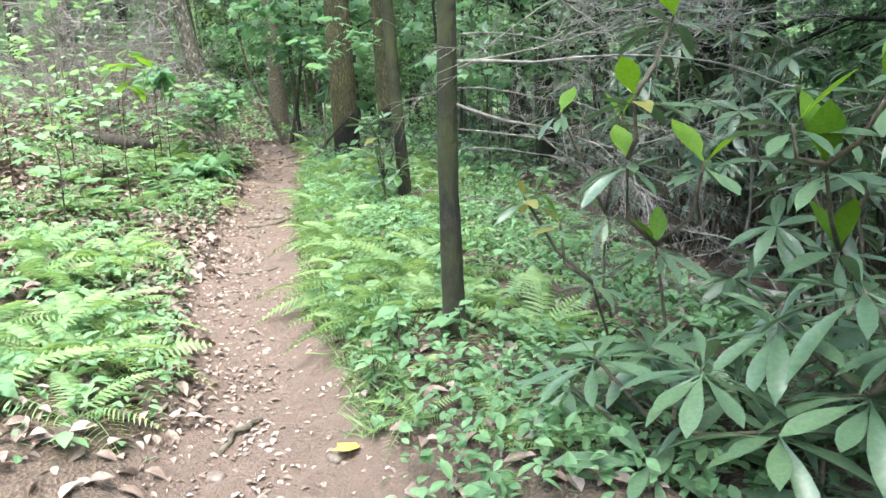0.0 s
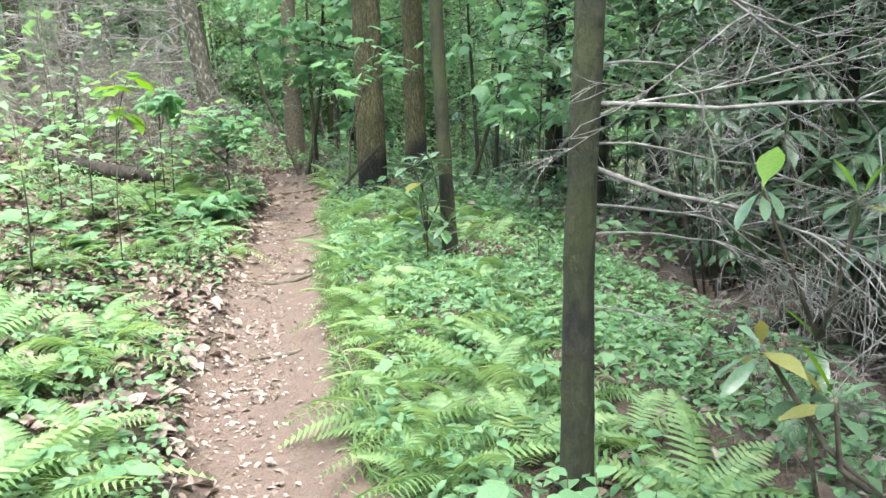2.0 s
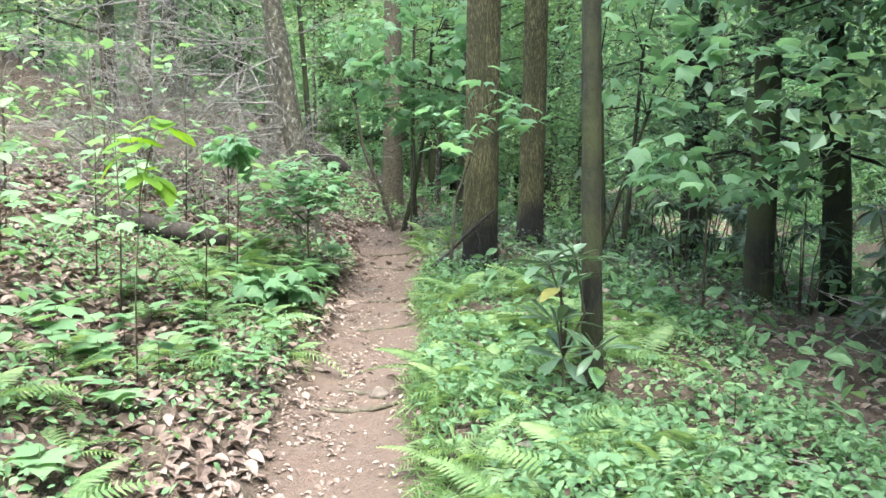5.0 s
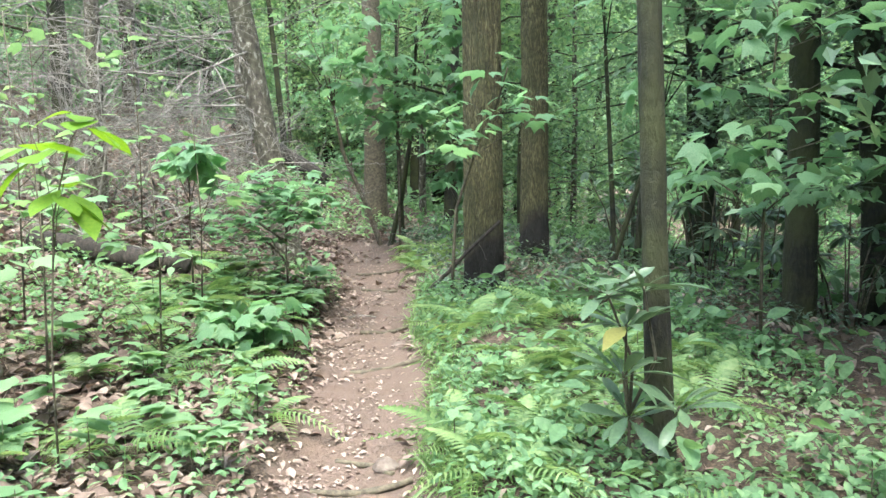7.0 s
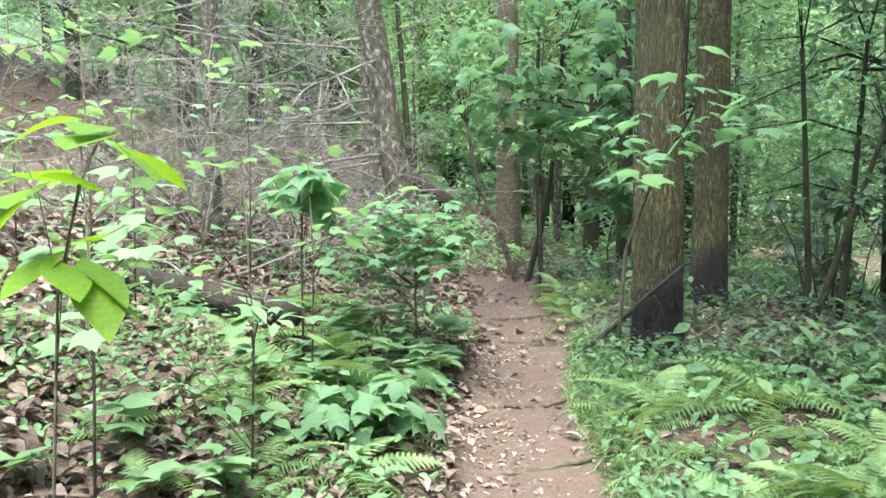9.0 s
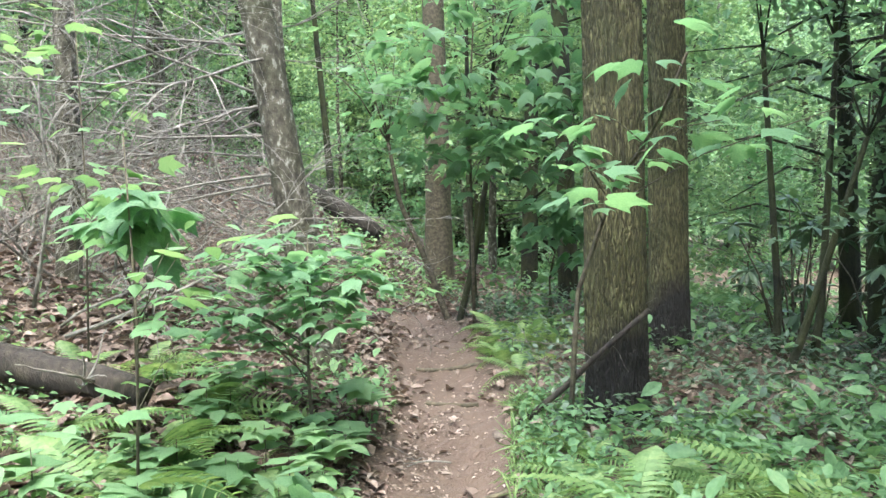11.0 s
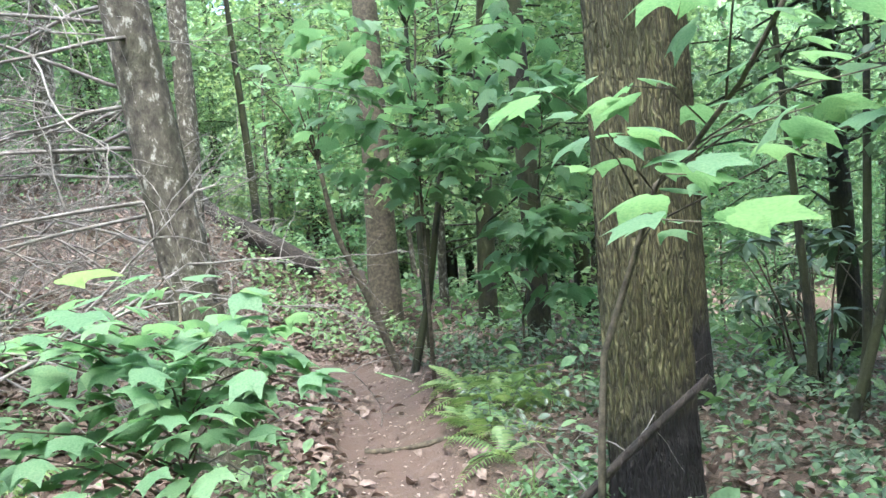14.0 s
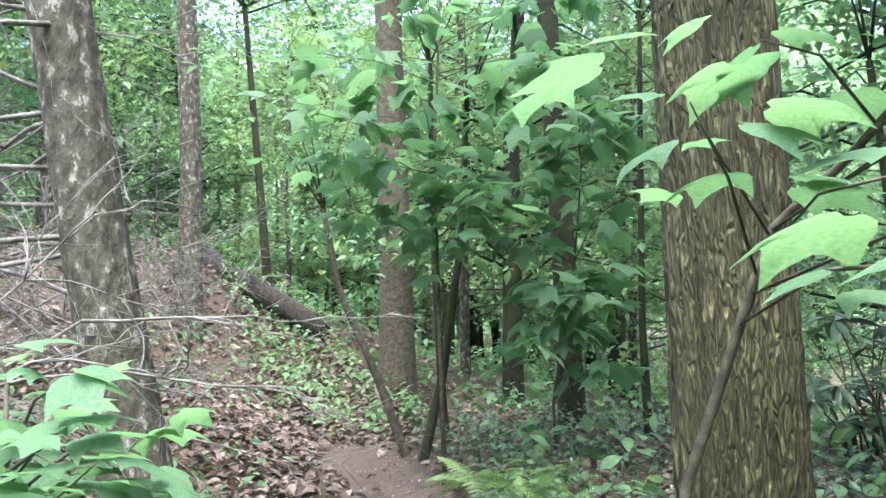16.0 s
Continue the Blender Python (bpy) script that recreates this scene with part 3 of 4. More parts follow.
def sapling(name, label, base, stem, sprays, leaf, meshes, per=9, reach=0.35, r=0.014, cat="sapling", sag=(-1.0, 0.1)):
    """A young tree: stem through the given points, and leafy twigs ending at sprays (world metres)."""
    x, y = base
    z = ground_z(x, y)
    ob = thing(name, (x, y, z), label, cat)
    o = np.array([x, y, z])
    line = np.array([(x, y, z - 0.05)] + list(stem), float) - o
    part("stem", to_mesh("stem", *tube(line, np.linspace(r, r * 0.4, len(line)), 7), STEM), ob)
    for c in sprays:
        c = np.array(c, float) - o
        zs = min(max(c[2] - rng.uniform(0.0, 0.4), 0.1), line[-1][2])
        s = np.array([np.interp(zs, line[:, 2], line[:, q]) for q in range(3)])
        mid = (s + c) / 2 + [0, 0, 0.06]
        part("branch", to_mesh("branch", *tube([s, mid, c], [min(0.0045, r * 0.45), min(0.0035, r * 0.35), 0.0015], 4), STEM), ob)
        for i in range(per):
            u = rng.random() ** 0.6
            off = rng.normal(0, 1, 3) * reach * [0.6, 0.6, 0.2]
            p = s * (1 - u) * 0.3 + mid * (1 - u) * 0.7 + c * u + off
            part("leaf", meshes[rng.integers(len(meshes))], ob, Matrix.Translation(p) @ one(math.atan2(-off[0], off[1]) + rng.normal(0, 0.5), rng.uniform(*sag), rng.normal(0, 0.25), leaf * rng.uniform(0.65, 1.2)))
    return ob


def ring(c, n, wide, tall):
    return [(c[0] + wide * np.sqrt(rng.random()) * np.cos(a), c[1] + wide * np.sqrt(rng.random()) * np.sin(a), c[2] + rng.uniform(-tall, tall)) for a in rng.uniform(0, 6.28, n)]


sapling("maple_sapling", "maple sapling with broad pale green lobed leaves beside the large trunk", (-1.9, 11.1), [(-1.86, 11.12, 1.24), (-1.83, 11.08, 1.59), (-1.7, 11.03, 1.95), (-1.6, 10.98, 2.23), (-1.5, 10.8, 2.34), (-1.4, 10.5, 2.5), (-1.3, 10.2, 2.75)],
        [(-1.77, 9.5, 2.06), (-1.71, 9.9, 2.18), (-1.9, 10.3, 2.37), (-1.76, 10.4, 2.5), (-2.01, 10.4, 2.52), (-1.45, 9.8, 2.3), (-1.2, 9.9, 2.4), (-1.0, 9.7, 2.52), (-1.3, 10.2, 2.55), (-1.48, 10.1, 2.8), (-0.8, 9.6, 2.4)], 0.135, MLEAF, 6, 0.13, 0.018, "sapling", (-0.45, 0.05))
sapling("maple_sapling", "tall maple sapling with layers of bright green lobed leaves", (-3.0, 14.5), [(-3.0, 14.5, 2), (-3.0, 14.5, 3.2), (-2.9, 14.5, 4.6)], ring((-3.1, 14.1, 3.0), 17, 0.85, 0.5) + ring((-2.7, 14.2, 4.0), 11, 1.3, 0.5), 0.17, MLEAF, 15, 0.3, 0.02)
sapling("maple_sapling", "maple sapling with hanging lobed leaves at the tree trunk", (-2.2, 14.7), [(-2.2, 14.7, 1.4), (-2.0, 14.7, 2.4), (-1.9, 14.7, 3.2)], ring((-2.0, 14.3, 1.95), 11, 0.4, 0.4) + ring((-1.9, 14.2, 3.2), 12, 0.8, 0.6), 0.18, MLEAF, 10, 0.24)
sapling("maple_sapling", "maple sapling with wide flat leaf layers downhill", (0.5, 9.6), [(0.5, 9.6, 1.4), (0.55, 9.6, 2.4), (0.6, 9.6, 3.4)], ring((0.7, 9.4, 2.15), 14, 1.2, 0.4) + ring((0.8, 9.3, 3.0), 12, 1.4, 0.4), 0.15, MLEAF, 11, 0.32)
sapling("maple_bush", "low spreading maple bush with green lobed leaves", (-3.3, 10.55), [(-3.3, 10.5, 1.2), (-3.28, 10.5, 1.95)], ring((-2.95, 10.3, 1.72), 6, 0.22, 0.1) + ring((-3.25, 10.35, 1.88), 15, 0.58, 0.12) + ring((-3.3, 10.15, 1.58), 14, 0.55, 0.16), 0.1, MLEAF, 10, 0.18, 0.012, "bush", (-0.4, 0.12))
sapling("maple_bush", "low maple bush with green lobed leaves on the bank", (-3.1, 8.9), [(-3.1, 8.9, 0.85)], ring((-3.15, 9.0, 0.95), 9, 0.4, 0.15), 0.14, MLEAF, 8, 0.15, 0.008, "bush")
sapling("maple_sapling", "maple sapling holding flat leaves over the slope", (-3.75, 9.6), [(-3.75, 9.6, 1.6), (-3.7, 9.55, 2.2)], ring((-3.65, 9.5, 2.12), 6, 0.25, 0.08), 0.16, MLEAF, 7, 0.12, 0.009)
sapling("hickory_sapling", "young sapling with long lime-green backlit leaves", (-3.0, 6.8), [(-2.98, 6.78, 1.2), (-2.92, 6.76, 1.75), (-2.84, 6.75, 2.0), (-2.78, 6.75, 2.1)],
        [(-2.74, 6.74, 2.14), (-2.84, 6.72, 1.88), (-2.95, 6.7, 2.08)], 0.22, LLEAF, 5, 0.05, 0.005, "sapling", (-0.6, 0.15))
for bx, by, zz in ((-3.6, 7.6, 1.5), (-4.3, 8.4, 1.9), (-4.6, 10.4, 2.1), (-3.9, 6.2, 1.6), (-4.9, 7.2, 2.2), (-3.5, 9.2, 1.5), (-4.4, 5.2, 2.0), (-5.4, 8.8, 2.4), (-5.0, 9.6, 2.0), (-4.2, 7.0, 1.5), (-6.2, 9.8, 2.6), (-3.3, 8.2, 1.3), (-3.0, 5.6, 1.1), (-5.2, 6.2, 2.4), (-4.8, 8.0, 2.2)):
    g = ground_z(bx, by)
    sapling("thin_sapling", "thin green sapling with small light leaves on the slope", (bx, by), [(bx + 0.03, by, g + zz * 0.5), (bx, by, g + zz)], ring((bx, by, g + zz * 0.65), 8, 0.5, zz * 0.32), 0.105, [HERBLEAF[0], HERBLEAF[1]], 7, 0.22, 0.007, "sapling", (-0.35, 0.12))


# ---- rhododendrons ----
RLEAF = [to_mesh("leaf", *blade([0.010, 0.014, 0.042, 0.075, 0.10, 0.11, 0.085, 0.0], 0.35, d), RHODO) for d in (0.05, 0.2, 0.4)]
RNEW = to_mesh("leaf", *blade([0.012, 0.05, 0.16, 0.21, 0.2, 0.12, 0.0], 0.25, 0.05), LIME)
ROLD = to_mesh("leaf", *blade([0.012, 0.05, 0.13, 0.17, 0.15, 0.08, 0.0], 0.2, 0.3), leafy("yellowing_leaf", [(0.1, (0.11, 0.13, 0.02)), (0.9, (0.24, 0.23, 0.03))], 0.4, 0.4))


def whorl_shape():
    """A ring of long leaves round a shoot tip, as one piece."""
    n = 12
    k = np.arange(n)
    m = turns(k * 2.4, rng.uniform(-0.45, 0.5, n), rng.normal(0, 0.25, n), rng.uniform(0.75, 1.15, n))
    return scatter(blade([0.012, 0.08, 0.13, 0.11, 0.0], 0.3, 0.3), m, np.zeros((n, 3)))


WHORL = [to_mesh("leaf_whorl", *whorl_shape(), RHODO) for _ in range(4)]


def thicket(x, y, n, tall, leaf=0.22):
    z = ground_z(x, y)
    ob = thing("rhododendron", (x, y, z), "dark rhododendron thicket in the shade downhill", "shrub", "rhododendron thickets")
    stems = []
    for _ in range(n):
        c = np.array([rng.normal(0, 0.35), rng.normal(0, 0.35), rng.uniform(0.3, tall)])
        stems.append(tube([(c[0] * 0.3, c[1] * 0.3, -0.05), c * [0.6, 0.6, 0.6], c], [0.012, 0.009, 0.005], 4))
        tagged(part("leaf_whorl", WHORL[rng.integers(4)], ob, Matrix.Translation(c) @ one(rng.random() * 6.28, rng.normal(0, 0.25), rng.normal(0, 0.25), leaf * rng.uniform(0.8, 1.2))), kind="stuff")
    tagged(part("branchwork", to_mesh("branchwork", *join(stems), STEM), ob), kind="stuff")


def rhododendron(base, whorls, leaf, label, old=0.06, fresh=0.0, full=9, rise=0.0):
    x, y = base
    z = ground_z(x, y)
    o = np.array([x, y, z])
    ob = thing("rhododendron", (x, y, z), label, "shrub", "rhododendrons")
    for i, c in enumerate(whorls):
        c = np.array(c, float) - o
        lower = [np.array(q) - o for q in whorls[:i] if q[2] < c[2] + o[2] - 0.1]
        root = min(lower, key=lambda q: np.linalg.norm(q - c)) if lower else np.array([rng.normal(0, 0.06), rng.normal(0, 0.06), -0.05])
        mid = root * 0.5 + c * 0.5 + [rng.normal(0, 0.03), rng.normal(0, 0.03), -0.04]
        part("stem", to_mesh("stem", *tube([root, mid, c * 0.9 + mid * 0.1, c], [0.010, 0.008, 0.006, 0.005], 5), STEM), ob)
        a0 = rng.random() * 6.28
        n = rng.integers(full, full + 4)
        for k in range(n):
            a = a0 + k * 2.4
            up = k > n - 3
            me = RNEW if up and rng.random() < fresh else ROLD if rng.random() < old else RLEAF[rng.integers(3)]
            pitch = rng.uniform(0.6, 1.2) if up else rng.uniform(-0.4, 0.3) + rise
            at = c + [0, 0, -0.035 * (n - k) / n]
            part("leaf", me, ob, Matrix.Translation(at) @ one(a, pitch, rng.normal(0, 0.25), leaf * (1.05 if me is RNEW else 0.6 if up else 1) * rng.uniform(0.75, 1.15)))
    return ob


rhododendron((1.0, 2.4), [(0.75, 2.3, 0.35), (0.5, 2.4, 0.6), (0.72, 2.5, 0.58), (1.0, 2.4, 0.45), (0.78, 2.1, 0.65), (1.18, 1.9, 0.62), (1.2, 2.0, 0.9), (0.95, 1.95, 0.5), (0.62, 2.1, 0.35), (1.4, 2.25, 0.7), (1.24, 2.6, 0.7), (1.2, 1.75, 0.35), (0.9, 1.75, 0.25), (0.45, 2.65, 0.4), (1.5, 2.5, 0.5), (1.35, 1.85, 0.8), (1.05, 2.2, 0.75), (0.95, 2.7, 0.5), (1.35, 2.1, 0.5), (1.1, 2.0, 0.3), (1.55, 2.0, 0.75), (1.3, 2.4, 0.4)], 0.29, "spreading rhododendron with long dark glossy leaves beside the trail", 0.0, 0.0, 12)
rhododendron((0.85, 2.75), [(0.76, 2.55, 0.95), (0.64, 2.45, 1.27), (0.66, 2.42, 1.48), (0.84, 2.6, 1.74), (0.88, 2.4, 1.25)], 0.2, "tall rhododendron with long leaves and lime new growth", 0.02, 0.9)
rhododendron((1.3, 2.4), [(1.28, 2.3, 0.95), (1.13, 2.1, 1.25), (1.04, 2.12, 1.37), (1.28, 2.05, 1.45), (1.4, 2.3, 1.2), (1.5, 2.1, 1.0)], 0.21, "rhododendron shrub with layered leaf whorls and lime new leaves", 0.02, 0.8, 10)
rhododendron((0.7, 3.0), [(0.58, 2.85, 0.75), (0.46, 2.85, 1.0), (0.33, 2.95, 1.1)], 0.16, "young rhododendron shoot with some yellow leaves", 0.2, 0.4)
rhododendron((0.85, 3.7), [(0.8, 3.65, 0.9), (0.58, 3.6, 1.42), (0.86, 3.55, 1.38)], 0.17, "thin rhododendron shoot among dead branches", 0.05, 0.5)
rhododendron((-0.68, 7.6), [(-0.68, 7.45, 0.8), (-0.78, 7.45, 1.36), (-0.62, 7.45, 1.38), (-0.7, 7.4, 1.22), (-0.5, 7.25, 0.9), (-0.72, 7.35, 1.02)], 0.25, "lone rhododendron with long grey-green leaves by the slim tree", 0.02, 0.0, 12, 0.35)
# dark thickets downhill
for k in range(26):
    thicket(rng.uniform(1.7, 3.6), rng.uniform(2.6, 8.5), 11, 1.7)
for k in range(16):
    by = rng.uniform(8.5, 17)
    thicket(float(trail_x(by)) + rng.uniform(3.6, 6.5), by, 10, 1.5)


# ---- dead wood ----
def fallen_log(a, b, r, label, mat=ROTTEN):
    m = (np.array(a) + np.array(b)) / 2
    ob = thing("fallen_log", tuple(m), label, "log")
    line = np.linspace(np.array(a), np.array(b), 6) - m
    line[1:-1] += rng.normal(0, r * 0.25, (4, 3))
    part("trunk", to_mesh("trunk", *tube(np.repeat(line, 1, 0), r * np.array([1, 1.04, 0.97, 0.95, 0.9, 0.8]), 14), mat), ob)
    for _ in range(3):
        dead_branch(ob, line[rng.integers(1, 5)], (rng.normal(), rng.normal(), 0.8), 0.5, r * 0.16, 1)
    return ob


def on(x, y, up=0.0):
    return (x, y, ground_z(x, y) + up)


fallen_log(on(-5.3, 9.9, 0.12), on(-4.0, 10.05, 0.12), 0.10, "dark rotting log lying across the leafy slope")
fallen_log(on(-7.34, 19.38, 0.13), on(-5.34, 18.97, 0.11), 0.17, "long dark fallen log on the far leafy slope")
fallen_log(on(-2.25, 11.3, 0.02), (-1.42, 11.14, 1.47), 0.02, "dark broken branch leaning on the large trunk")
fallen_log(on(1.3, 4.6, 0.05), on(3.2, 4.2, 0.05), 0.05, "grey fallen branch on the forest floor", TWIG)
fallen_log(on(1.2, 5.6, 0.06), on(2.8, 7.2, 0.06), 0.06, "dark fallen branch on the forest floor")


def brush(at, n, ln, r, label, up=0.5, spread=0.5, depth=2):
    ob = thing("dead_brush", on(*at), label, "dead branches")
    for _ in range(n):
        st = (rng.normal(0, spread), rng.normal(0, spread), 0.02)
        dead_branch(ob, st, (rng.normal(0, 0.8), rng.normal(0, 0.8), abs(rng.normal(up, 0.3))), ln * rng.uniform(0.6, 1.3), r, depth)
    return ob


for at, n, ln in (((-5.6, 12.0), 8, 1.5), ((-5.6, 10.4), 4, 1.6), ((-6.6, 13.9), 6, 1.5), ((-6.3, 11.8), 7, 2.0), ((-6.0, 14.2), 6, 1.8), ((-5.4, 11.2), 4, 1.4), ((-6.2, 12.8), 7, 1.6), ((-7.0, 13.2), 7, 2.2), ((2.0, 5.2), 5, 1.7), ((2.6, 6.6), 5, 1.8)):
    brush(at, n, ln, 0.013, "tangle of bare grey dead branches", 0.75, 0.6, 3)
for ob, x0, n, lo, hi in ((tree_m, 0.0, 12, 0.6, 3.6), (tree_l, -0.25, 9, 1.2, 3.4)):
    for k in range(n):
        z = lo + (hi - lo) * (k + rng.random()) / n
        dead_branch(ob, (x0 if ob is tree_m else -0.06 - 0.15 * z, 0, z), (rng.choice((-1, 1)) * rng.uniform(0.5, 1) if ob is tree_m else -1, rng.uniform(-0.9, 0.2), rng.uniform(-0.15, 0.15)), rng.uniform(1.4, 2.4), 0.012, 3, 0.09, 0.9, 0.03, 4)
for at, n, ln in (((-1.9, 3.3), 3, 0.7), ((-0.25, 4.2), 2, 0.4), ((0.15, 6.9), 2, 1.0), ((-2.5, 10.9), 2, 0.6)):
    brush(at, n, ln, 0.006, "a few thin dry twigs on the ground", 0.08, 0.2, 1)


# ---- trail details ----
def root(a, b, r, label="thin brown root crossing the dirt trail"):
    p = np.array([on(a[0] * (1 - t) + b[0] * t + rng.normal(0, 0.02), a[1] * (1 - t) + b[1] * t, r * 0.35) for t in np.linspace(0, 1, 8)])
    o = p[0].copy()
    ob = tagged(new("root", to_mesh("root", *tube(p - o, r * rng.uniform(0.7, 1.1, 8), 7), STEM)), label, "root")
    ob.matrix_basis = Matrix.Translation(o)


for a, b, r in (((-2.2, 7.45), (-1.65, 7.5), 0.018), ((-2.1, 7.8), (-1.8, 7.6), 0.015), ((-2.4, 9.2), (-1.95, 9.4), 0.02), ((-2.6, 10.3), (-2.2, 10.45), 0.02), ((-1.0, 2.75), (-0.9, 3.1), 0.015), ((-2.95, 11.9), (-2.6, 12.0), 0.02), ((-3.3, 13.0), (-2.7, 13.1), 0.02), ((-1.7, 5.6), (-1.4, 5.7), 0.012)):
    root(a, b, r)
root((-0.42, 3.0), (-0.25, 2.92), 0.022, "short broken stick lying on the trail edge")


def stone(x, y, r):
    bm = bmesh.new()
    bmesh.ops.create_icosphere(bm, subdivisions=3, radius=r)
    for k in bm.verts:
        k.co *= 1 + 0.35 * noise.noise(k.co * 2.2 / r * 0.5 + Vector((x, y, 0)))
        k.co.z *= 0.5
    me = bpy.data.meshes.new("stone")
    bm.to_mesh(me)
    bm.free()
    me.polygons.foreach_set("use_smooth", np.full(len(me.polygons), True))
    me.materials.append(STONE)
    ob = tagged(new("stone", me), "pale weathered stone set in the trail", "stone", "stones in the trail")
    ob.matrix_basis = Matrix.Translation(on(x, y, 0.0))


for x, y, r in ((-1.85, 7.7, 0.07), (-1.6, 8.0, 0.06), (-2.2, 9.9, 0.05), (-2.35, 11.3, 0.05), (-0.95, 2.6, 0.04), (-0.5, 2.75, 0.035)):
    stone(x, y, r)
fallen = tagged(new("fallen_leaf", to_mesh("fallen_leaf", *lobed(0.15), YELLOW)), "bright yellow fallen leaf on the dirt trail", "leaf", "yellow fallen leaves")
fallen.matrix_basis = Matrix.Translation(on(-0.42, 2.72, 0.035)) @ one(0.8, 0.05, 0.1, 0.1)
for x, y, a, s in ((-0.78, 2.55, 2.0, 0.06), (-0.75, 3.75, 1.0, 0.08), (-2.0, 9.6, 0.3, 0.06), (-3.4, 12.4, 2.0, 0.07)):
    copy_thing(fallen, Matrix.Translation(on(x, y, 0.03)) @ one(a, 0.1, 0.1, s))


# ---- undergrowth ----
def field(n, ylo, yhi, dlo, dhi):
    y = rng.uniform(ylo, yhi, n)
    return trail_x(y) + rng.uniform(dlo, dhi, n), y


for n, ylo, yhi, dlo, dhi, size in ((46, 3.6, 6.8, 0.5, 1.55, 0.42), (34, 5.5, 10.5, 0.55, 1.9, 0.42), (30, 2.6, 5.2, -1.5, -0.65, 0.40), (16, 5.0, 9.0, -1.7, -0.75, 0.38),
                                    (14, 7.2, 11.2, -2.2, -0.7, 0.38), (16, 12.2, 14.6, 0.5, 1.2, 0.34), (15, 8.4, 10.8, 0.55, 2.3, 0.42), (5, 2.3, 3.3, 0.6, 1.2, 0.30), (8, 9.5, 12, 0.7, 1.6, 0.34), (6, 9.2, 10.4, -1.5, -0.8, 0.36)):
    for x, y in zip(*field(n, ylo, yhi, dlo, dhi)):
        if (x + 1.6) ** 2 + (y - 11.5) ** 2 > 0.3 and abs(x) + abs(y - 3.7) > 0.35:
            fern(x, y, size * rng.uniform(0.7, 1.2), fronds=int(rng.integers(6, 9)))
for x, y, size in ((-3.9, 10.5, 0.6), (-4.3, 10.5, 0.6), (-3.7, 10.0, 0.6), (-2.55, 13.2, 0.42), (-2.6, 13.7, 0.45), (-2.35, 13.5, 0.42), (-2.75, 14.1, 0.42), (-2.3, 13.0, 0.4), (-3.3, 9.55, 0.62), (-3.75, 9.75, 0.6), (-3.6, 9.2, 0.5), (-3.0, 8.5, 0.45), (-2.6, 8.0, 0.4)):
    fern(x, y, size, 'large bright green fern among dead leaves on the bank', 7)
for n, ylo, yhi, dlo, dhi, tall, leaf, k in ((34, 3.0, 7.0, 0.45, 2.2, 0.2, 0.10, 0), (40, 5.5, 11, -2.0, -0.5, 0.25, 0.12, 1), (20, 7, 13, 0.5, 2.4, 0.22, 0.09, 2), (25, 2.4, 5, -1.4, -0.6, 0.14, 0.12, 0), (30, 7.5, 11, -1.4, -0.42, 0.2, 0.11, 2), (15, 9, 11, -1.3, -0.5, 0.25, 0.15, 1)):
    for x, y in zip(*field(n, ylo, yhi, dlo, dhi)):
        seedling(x, y, tall * rng.uniform(0.6, 1.4), leaf * rng.uniform(0.8, 1.2), int(rng.integers(5, 9)), k)


def carpet(name, n, region, proto, mat, size, up, tilt, label, category, keep=None):
    x, y = field(n, *region)
    if keep is not None:
        ok = keep(x, y)
        x, y = x[ok], y[ok]
    k = len(x)
    loc = np.stack([x, y, height(x, y) + rng.uniform(up[0], up[1], k)], 1)
    m = turns(rng.uniform(0, 6.28, k), rng.normal(0, tilt, k), rng.normal(0, tilt, k), size * rng.uniform(0.55, 1.35, k))
    ob = new(name, to_mesh(name, *scatter(proto, m, loc), mat, False))
    tagged(ob, label, category, kind="stuff")


def patchy(x, y):
    p = np.sin(x * 2.1 + 1.7 * np.sin(y * 1.3)) + np.cos(y * 1.9 + x * 1.1) + rng.normal(0, 0.55, len(x))
    return (p > -0.25) & (np.abs(x - trail_x(y)) > 0.42)


DEAD = blade([0.0, 0.22, 0.3, 0.2, 0.0], 0.5, 0.35)
carpet("leaf_litter", 26000, (0.5, 20, -4.5, 4.0), DEAD, LITTER, 0.082, (0.005, 0.035), 0.35, "layer of curled brown and tan dead leaves", "leaves", lambda x, y: (np.abs(x - trail_x(y)) > 0.33 + 0.08 * np.sin(y * 3)) & ((x < trail_x(y)) | (rng.random(len(x)) < 0.5)))
carpet("leaf_litter", 14000, (4, 16, -5.0, -0.45), DEAD, LITTER, 0.09, (0.01, 0.045), 0.35, "layer of curled pale and brown dead leaves uphill", "leaves")
# herbs in dark rhododendron green, so the colour carries the downhill shade
carpet("ground_herbs", 8000, (10.6, 17, 0.6, 4.5), LEAF, RHODO, 0.06, (0.02, 0.25), 0.4, "low undergrowth with the shade put into its dark green", "plants")
carpet("leaf_litter", 16000, (10, 45, -20, 8.0), DEAD, LITTER, 0.12, (0.01, 0.05), 0.35, "layer of brown dead leaves on the far slope", "leaves")
carpet("leaf_litter", 14000, (-12, 10, -18, 12), DEAD, LITTER, 0.11, (0.005, 0.04), 0.35, "layer of brown dead leaves over the wider woods floor", "leaves", lambda x, y: (np.abs(x - trail_x(y)) > 4.2) | (y < 0.5) & (np.abs(x - trail_x(y)) > 0.4))
carpet("ground_herbs", 12000, (4, 42, 4, 24), LEAF, HERB, 0.2, (0.03, 0.5), 0.45, "green undergrowth further into the woods", "plants", patchy)
carpet("ground_herbs", 6000, (-10, 12, -16, -2.4), LEAF, HERB, 0.12, (0.03, 0.35), 0.45, "patchy green undergrowth uphill", "plants", patchy)
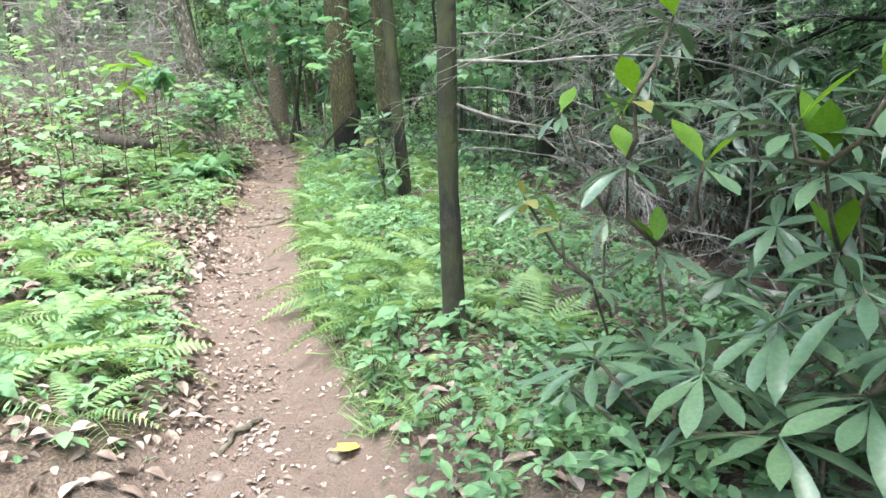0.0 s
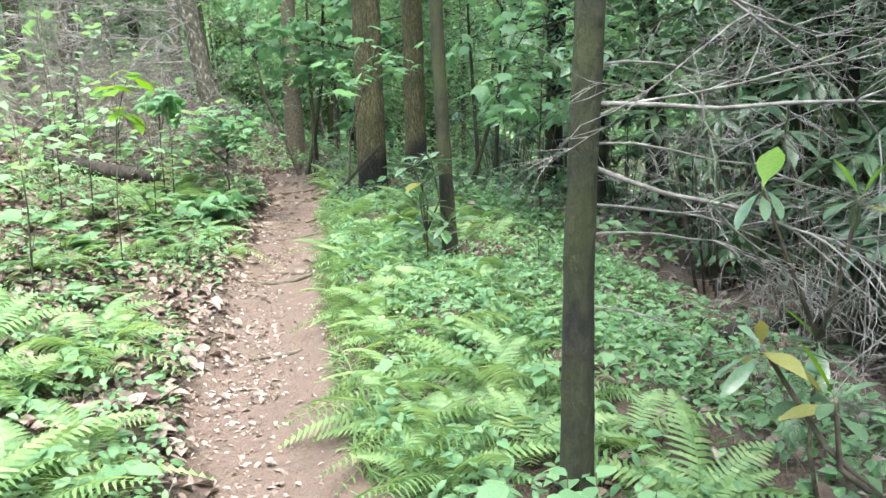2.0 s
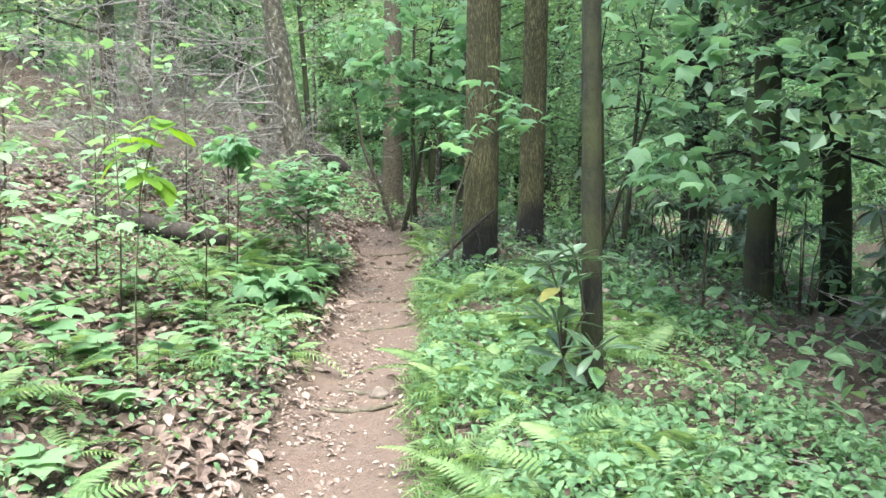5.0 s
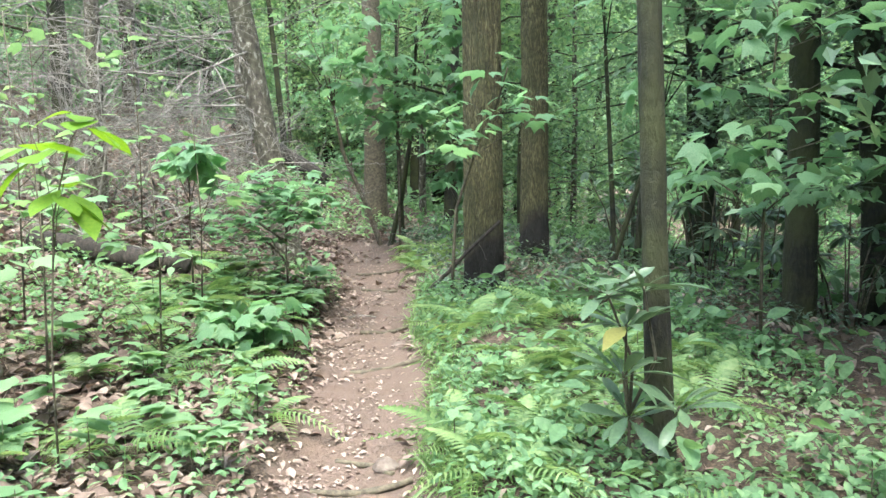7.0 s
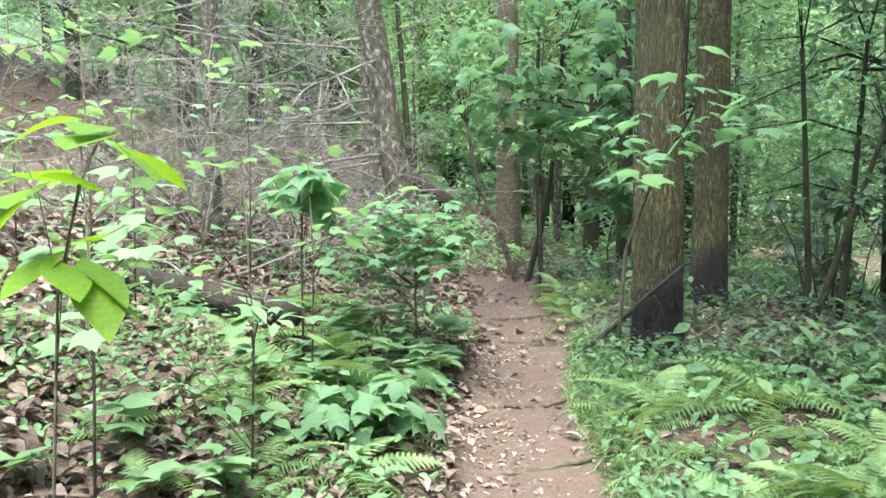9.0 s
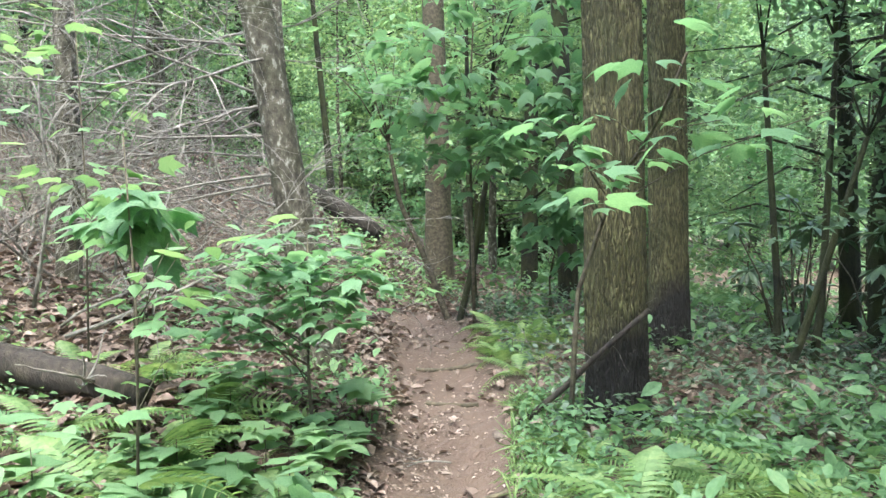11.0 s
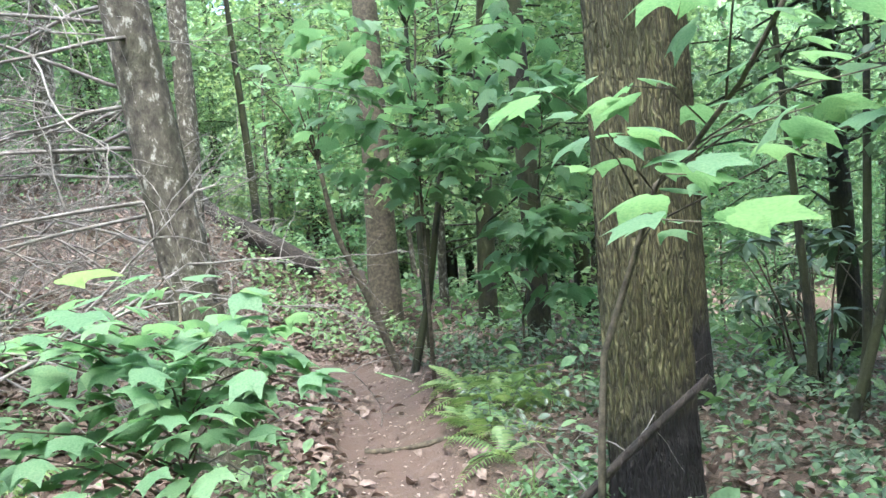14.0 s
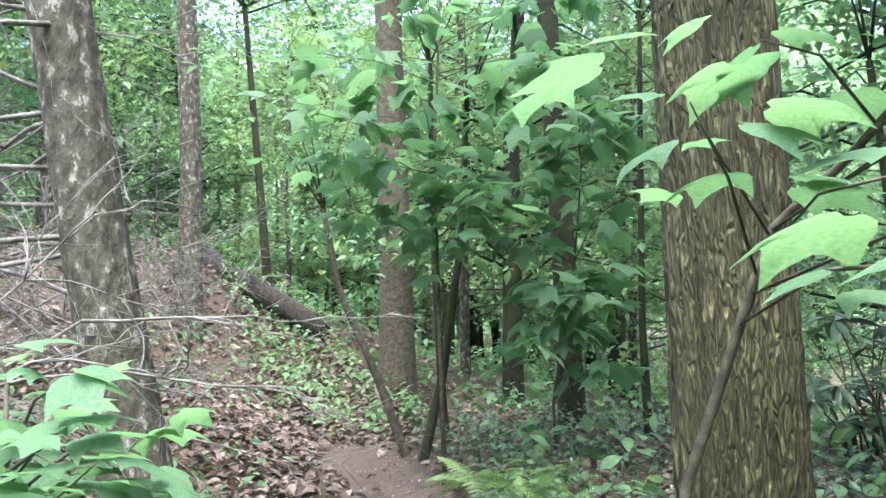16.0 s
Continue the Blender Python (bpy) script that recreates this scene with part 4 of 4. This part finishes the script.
carpet("trail_litter", 2600, (1.5, 12, -0.55, 0.05), DEAD, LITTER, 0.045, (0.002, 0.008), 0.12, "pale leaf scraps strewn along the trail edge", "leaves")
carpet("trail_litter", 3000, (1.5, 18, -0.45, 0.5), DEAD, LITTER, 0.032, (0.001, 0.007), 0.14, "small leaf scraps and bark bits on the trail", "leaves")
carpet("ground_herbs", 24000, (2.0, 12, 0.38, 3.0), LEAF, HERB, 0.062, (0.02, 0.17), 0.4, "low carpet of small green herbs", "plants", patchy)
carpet("ground_herbs", 14000, (2.0, 12, -3.0, -0.40), LEAF, HERB, 0.05, (0.02, 0.16), 0.4, "low carpet of small green herbs", "plants", patchy)
carpet("ground_herbs", 15000, (7, 34, 0.9, 14), LEAF, HERB, 0.14, (0.03, 0.35), 0.45, "green undergrowth in the shade", "plants", patchy)
carpet("ground_herbs", 7000, (11, 30, -7, -0.5), LEAF, HERB, 0.09, (0.03, 0.28), 0.45, "patchy green undergrowth on the slope", "plants", patchy)
carpet("leaf_litter", 2200, (16, 21, -0.8, 0.8), DEAD, LITTER, 0.1, (0.01, 0.05), 0.35, "brown dead leaves covering the overgrown trail", "leaves")
carpet("ground_herbs", 1600, (16.2, 21, -0.9, 0.9), LEAF, HERB, 0.09, (0.03, 0.3), 0.45, "green herbs growing over the trail", "plants")
carpet("ground_herbs", 4500, (4.5, 9, 0.7, 2.8), LEAF, HERB, 0.05, (0.02, 0.15), 0.4, "low carpet of small green herbs downhill of the trail", "plants")
carpet("grass_tufts", 5000, (2.8, 12, 0.36, 0.62), blade([0.03, 0.035, 0.02, 0.0], 0.3, 0.5), FERN, 0.13, (0.0, 0.03), 0.9, "fringe of fine grass along the trail", "grass")


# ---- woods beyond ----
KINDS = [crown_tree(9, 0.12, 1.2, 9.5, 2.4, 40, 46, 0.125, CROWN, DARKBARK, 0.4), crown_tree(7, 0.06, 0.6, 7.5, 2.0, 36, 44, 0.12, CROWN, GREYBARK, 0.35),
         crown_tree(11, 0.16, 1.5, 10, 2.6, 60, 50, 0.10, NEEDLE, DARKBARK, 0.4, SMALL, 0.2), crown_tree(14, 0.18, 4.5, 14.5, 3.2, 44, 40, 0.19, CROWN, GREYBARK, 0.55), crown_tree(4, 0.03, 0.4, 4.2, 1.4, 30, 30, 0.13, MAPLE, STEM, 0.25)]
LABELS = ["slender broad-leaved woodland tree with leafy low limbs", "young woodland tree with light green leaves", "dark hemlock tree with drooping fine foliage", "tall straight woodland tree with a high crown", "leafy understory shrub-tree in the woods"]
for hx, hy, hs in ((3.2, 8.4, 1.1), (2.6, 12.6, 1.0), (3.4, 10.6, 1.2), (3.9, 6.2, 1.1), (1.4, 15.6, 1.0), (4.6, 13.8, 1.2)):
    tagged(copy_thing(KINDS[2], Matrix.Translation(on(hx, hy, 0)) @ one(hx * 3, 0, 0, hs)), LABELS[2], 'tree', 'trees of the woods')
# hemlocks added right of the trail; their high crowns, out of view, block light
SHADE_HEMLOCK = crown_tree(13, 0.15, 4.6, 12.5, 3.0, 70, 70, 0.15, NEEDLE, DARKBARK, 0.5, SMALL, 0.2)
SHADE_HEMLOCK.matrix_basis = Matrix.Translation(on(2.9, 1.0, 0))
tagged(SHADE_HEMLOCK, "tall dark hemlock tree added for shade, with a dense high crown", "tree", "trees of the woods")
for hx, hy, hs in ((3.9, 6.4, 0.95), (3.1, 8.9, 1.0), (4.8, 11.6, 1.05), (3.4, -1.6, 1.0), (6.2, 9.2, 1.1)):
    copy_thing(SHADE_HEMLOCK, Matrix.Translation(on(hx, hy, 0)) @ one(hx * 5, 0, 0, hs))
for hx, hy, hk in ((-9, 29, 3), (-12, 31, 0), (-6.5, 31, 3), (-14.5, 28, 3), (-4.5, 29.5, 0), (-10.5, 34, 3), (-7.5, 27, 0), (-3, 33, 3), (-12.5, 25.5, 1), (-5, 26.5, 1)):
    tagged(copy_thing(KINDS[hk], Matrix.Translation(on(hx, hy, 0)) @ one(hx * 3, 0, 0, 1.15)), LABELS[hk], 'tree', 'trees of the woods')
wood = np.random.default_rng(21)
count = [0] * 5
for k in range(330):
    x, y = wood.uniform(-26, 22), wood.uniform(-10, 46)
    d = x - float(trail_x(y))
    if y < 17 and -3.6 < d < 4.3 or y < 5.5 and abs(d) < 5.5 or -9 < y < 1 and -9 < d < 5 or y < 9.5 and -5 < d < 2.6 or 17 <= y < 25 and -3.2 < d < 2.6 or (y < 14.5 and -6.0 < d < 0):
        continue
    kind = int(wood.choice(5, p=[0.22, 0.22, 0.22, 0.09, 0.25]))
    m = Matrix.Translation(on(x, y, 0)) @ one(wood.uniform(0, 6.28), 0, 0, 1) @ Matrix.Scale(wood.uniform(0.8, 1.25), 4)
    t = KINDS[kind] if not count[kind] else copy_thing(KINDS[kind], m)
    t.matrix_basis = m
    count[kind] += 1
    tagged(t, LABELS[kind], "tree", "trees of the woods")


def backdrop():
    m, n, l, p = shader("distant_woods")
    co, t = n.new("ShaderNodeTexCoord"), n.new("ShaderNodeTexNoise")
    t.inputs["Scale"].default_value, t.inputs["Detail"].default_value = 0.9, 10
    l.new(co.outputs["Object"], t.inputs["Vector"])
    r = ramp(n, [(0.35, (0.05, 0.10, 0.04)), (0.55, (0.14, 0.24, 0.10)), (0.75, (0.30, 0.40, 0.22))])
    l.new(t.outputs["Fac"], r.inputs[0])
    l.new(r.outputs[0], p.inputs["Base Color"])
    p.inputs["Roughness"].default_value = 1
    v, f, n_ = [], [], 120
    for i in range(n_):
        a = i * 2 * math.pi / n_
        rr = 62 + 3 * math.sin(i * 1.7)
        for z in (-12, 24 + 2.5 * math.sin(i * 2.9) + 1.5 * math.sin(i * 7.1)):
            v.append((rr * math.cos(a), rr * math.sin(a) + 8, z))
        j = (i + 1) % n_
        f += [(2 * i, 2 * i + 1, 2 * j + 1), (2 * i, 2 * j + 1, 2 * j)]
    tagged(new("backdrop", to_mesh("backdrop", v, f, m)), "distant green woods all round", "woods", kind="structure")


backdrop()
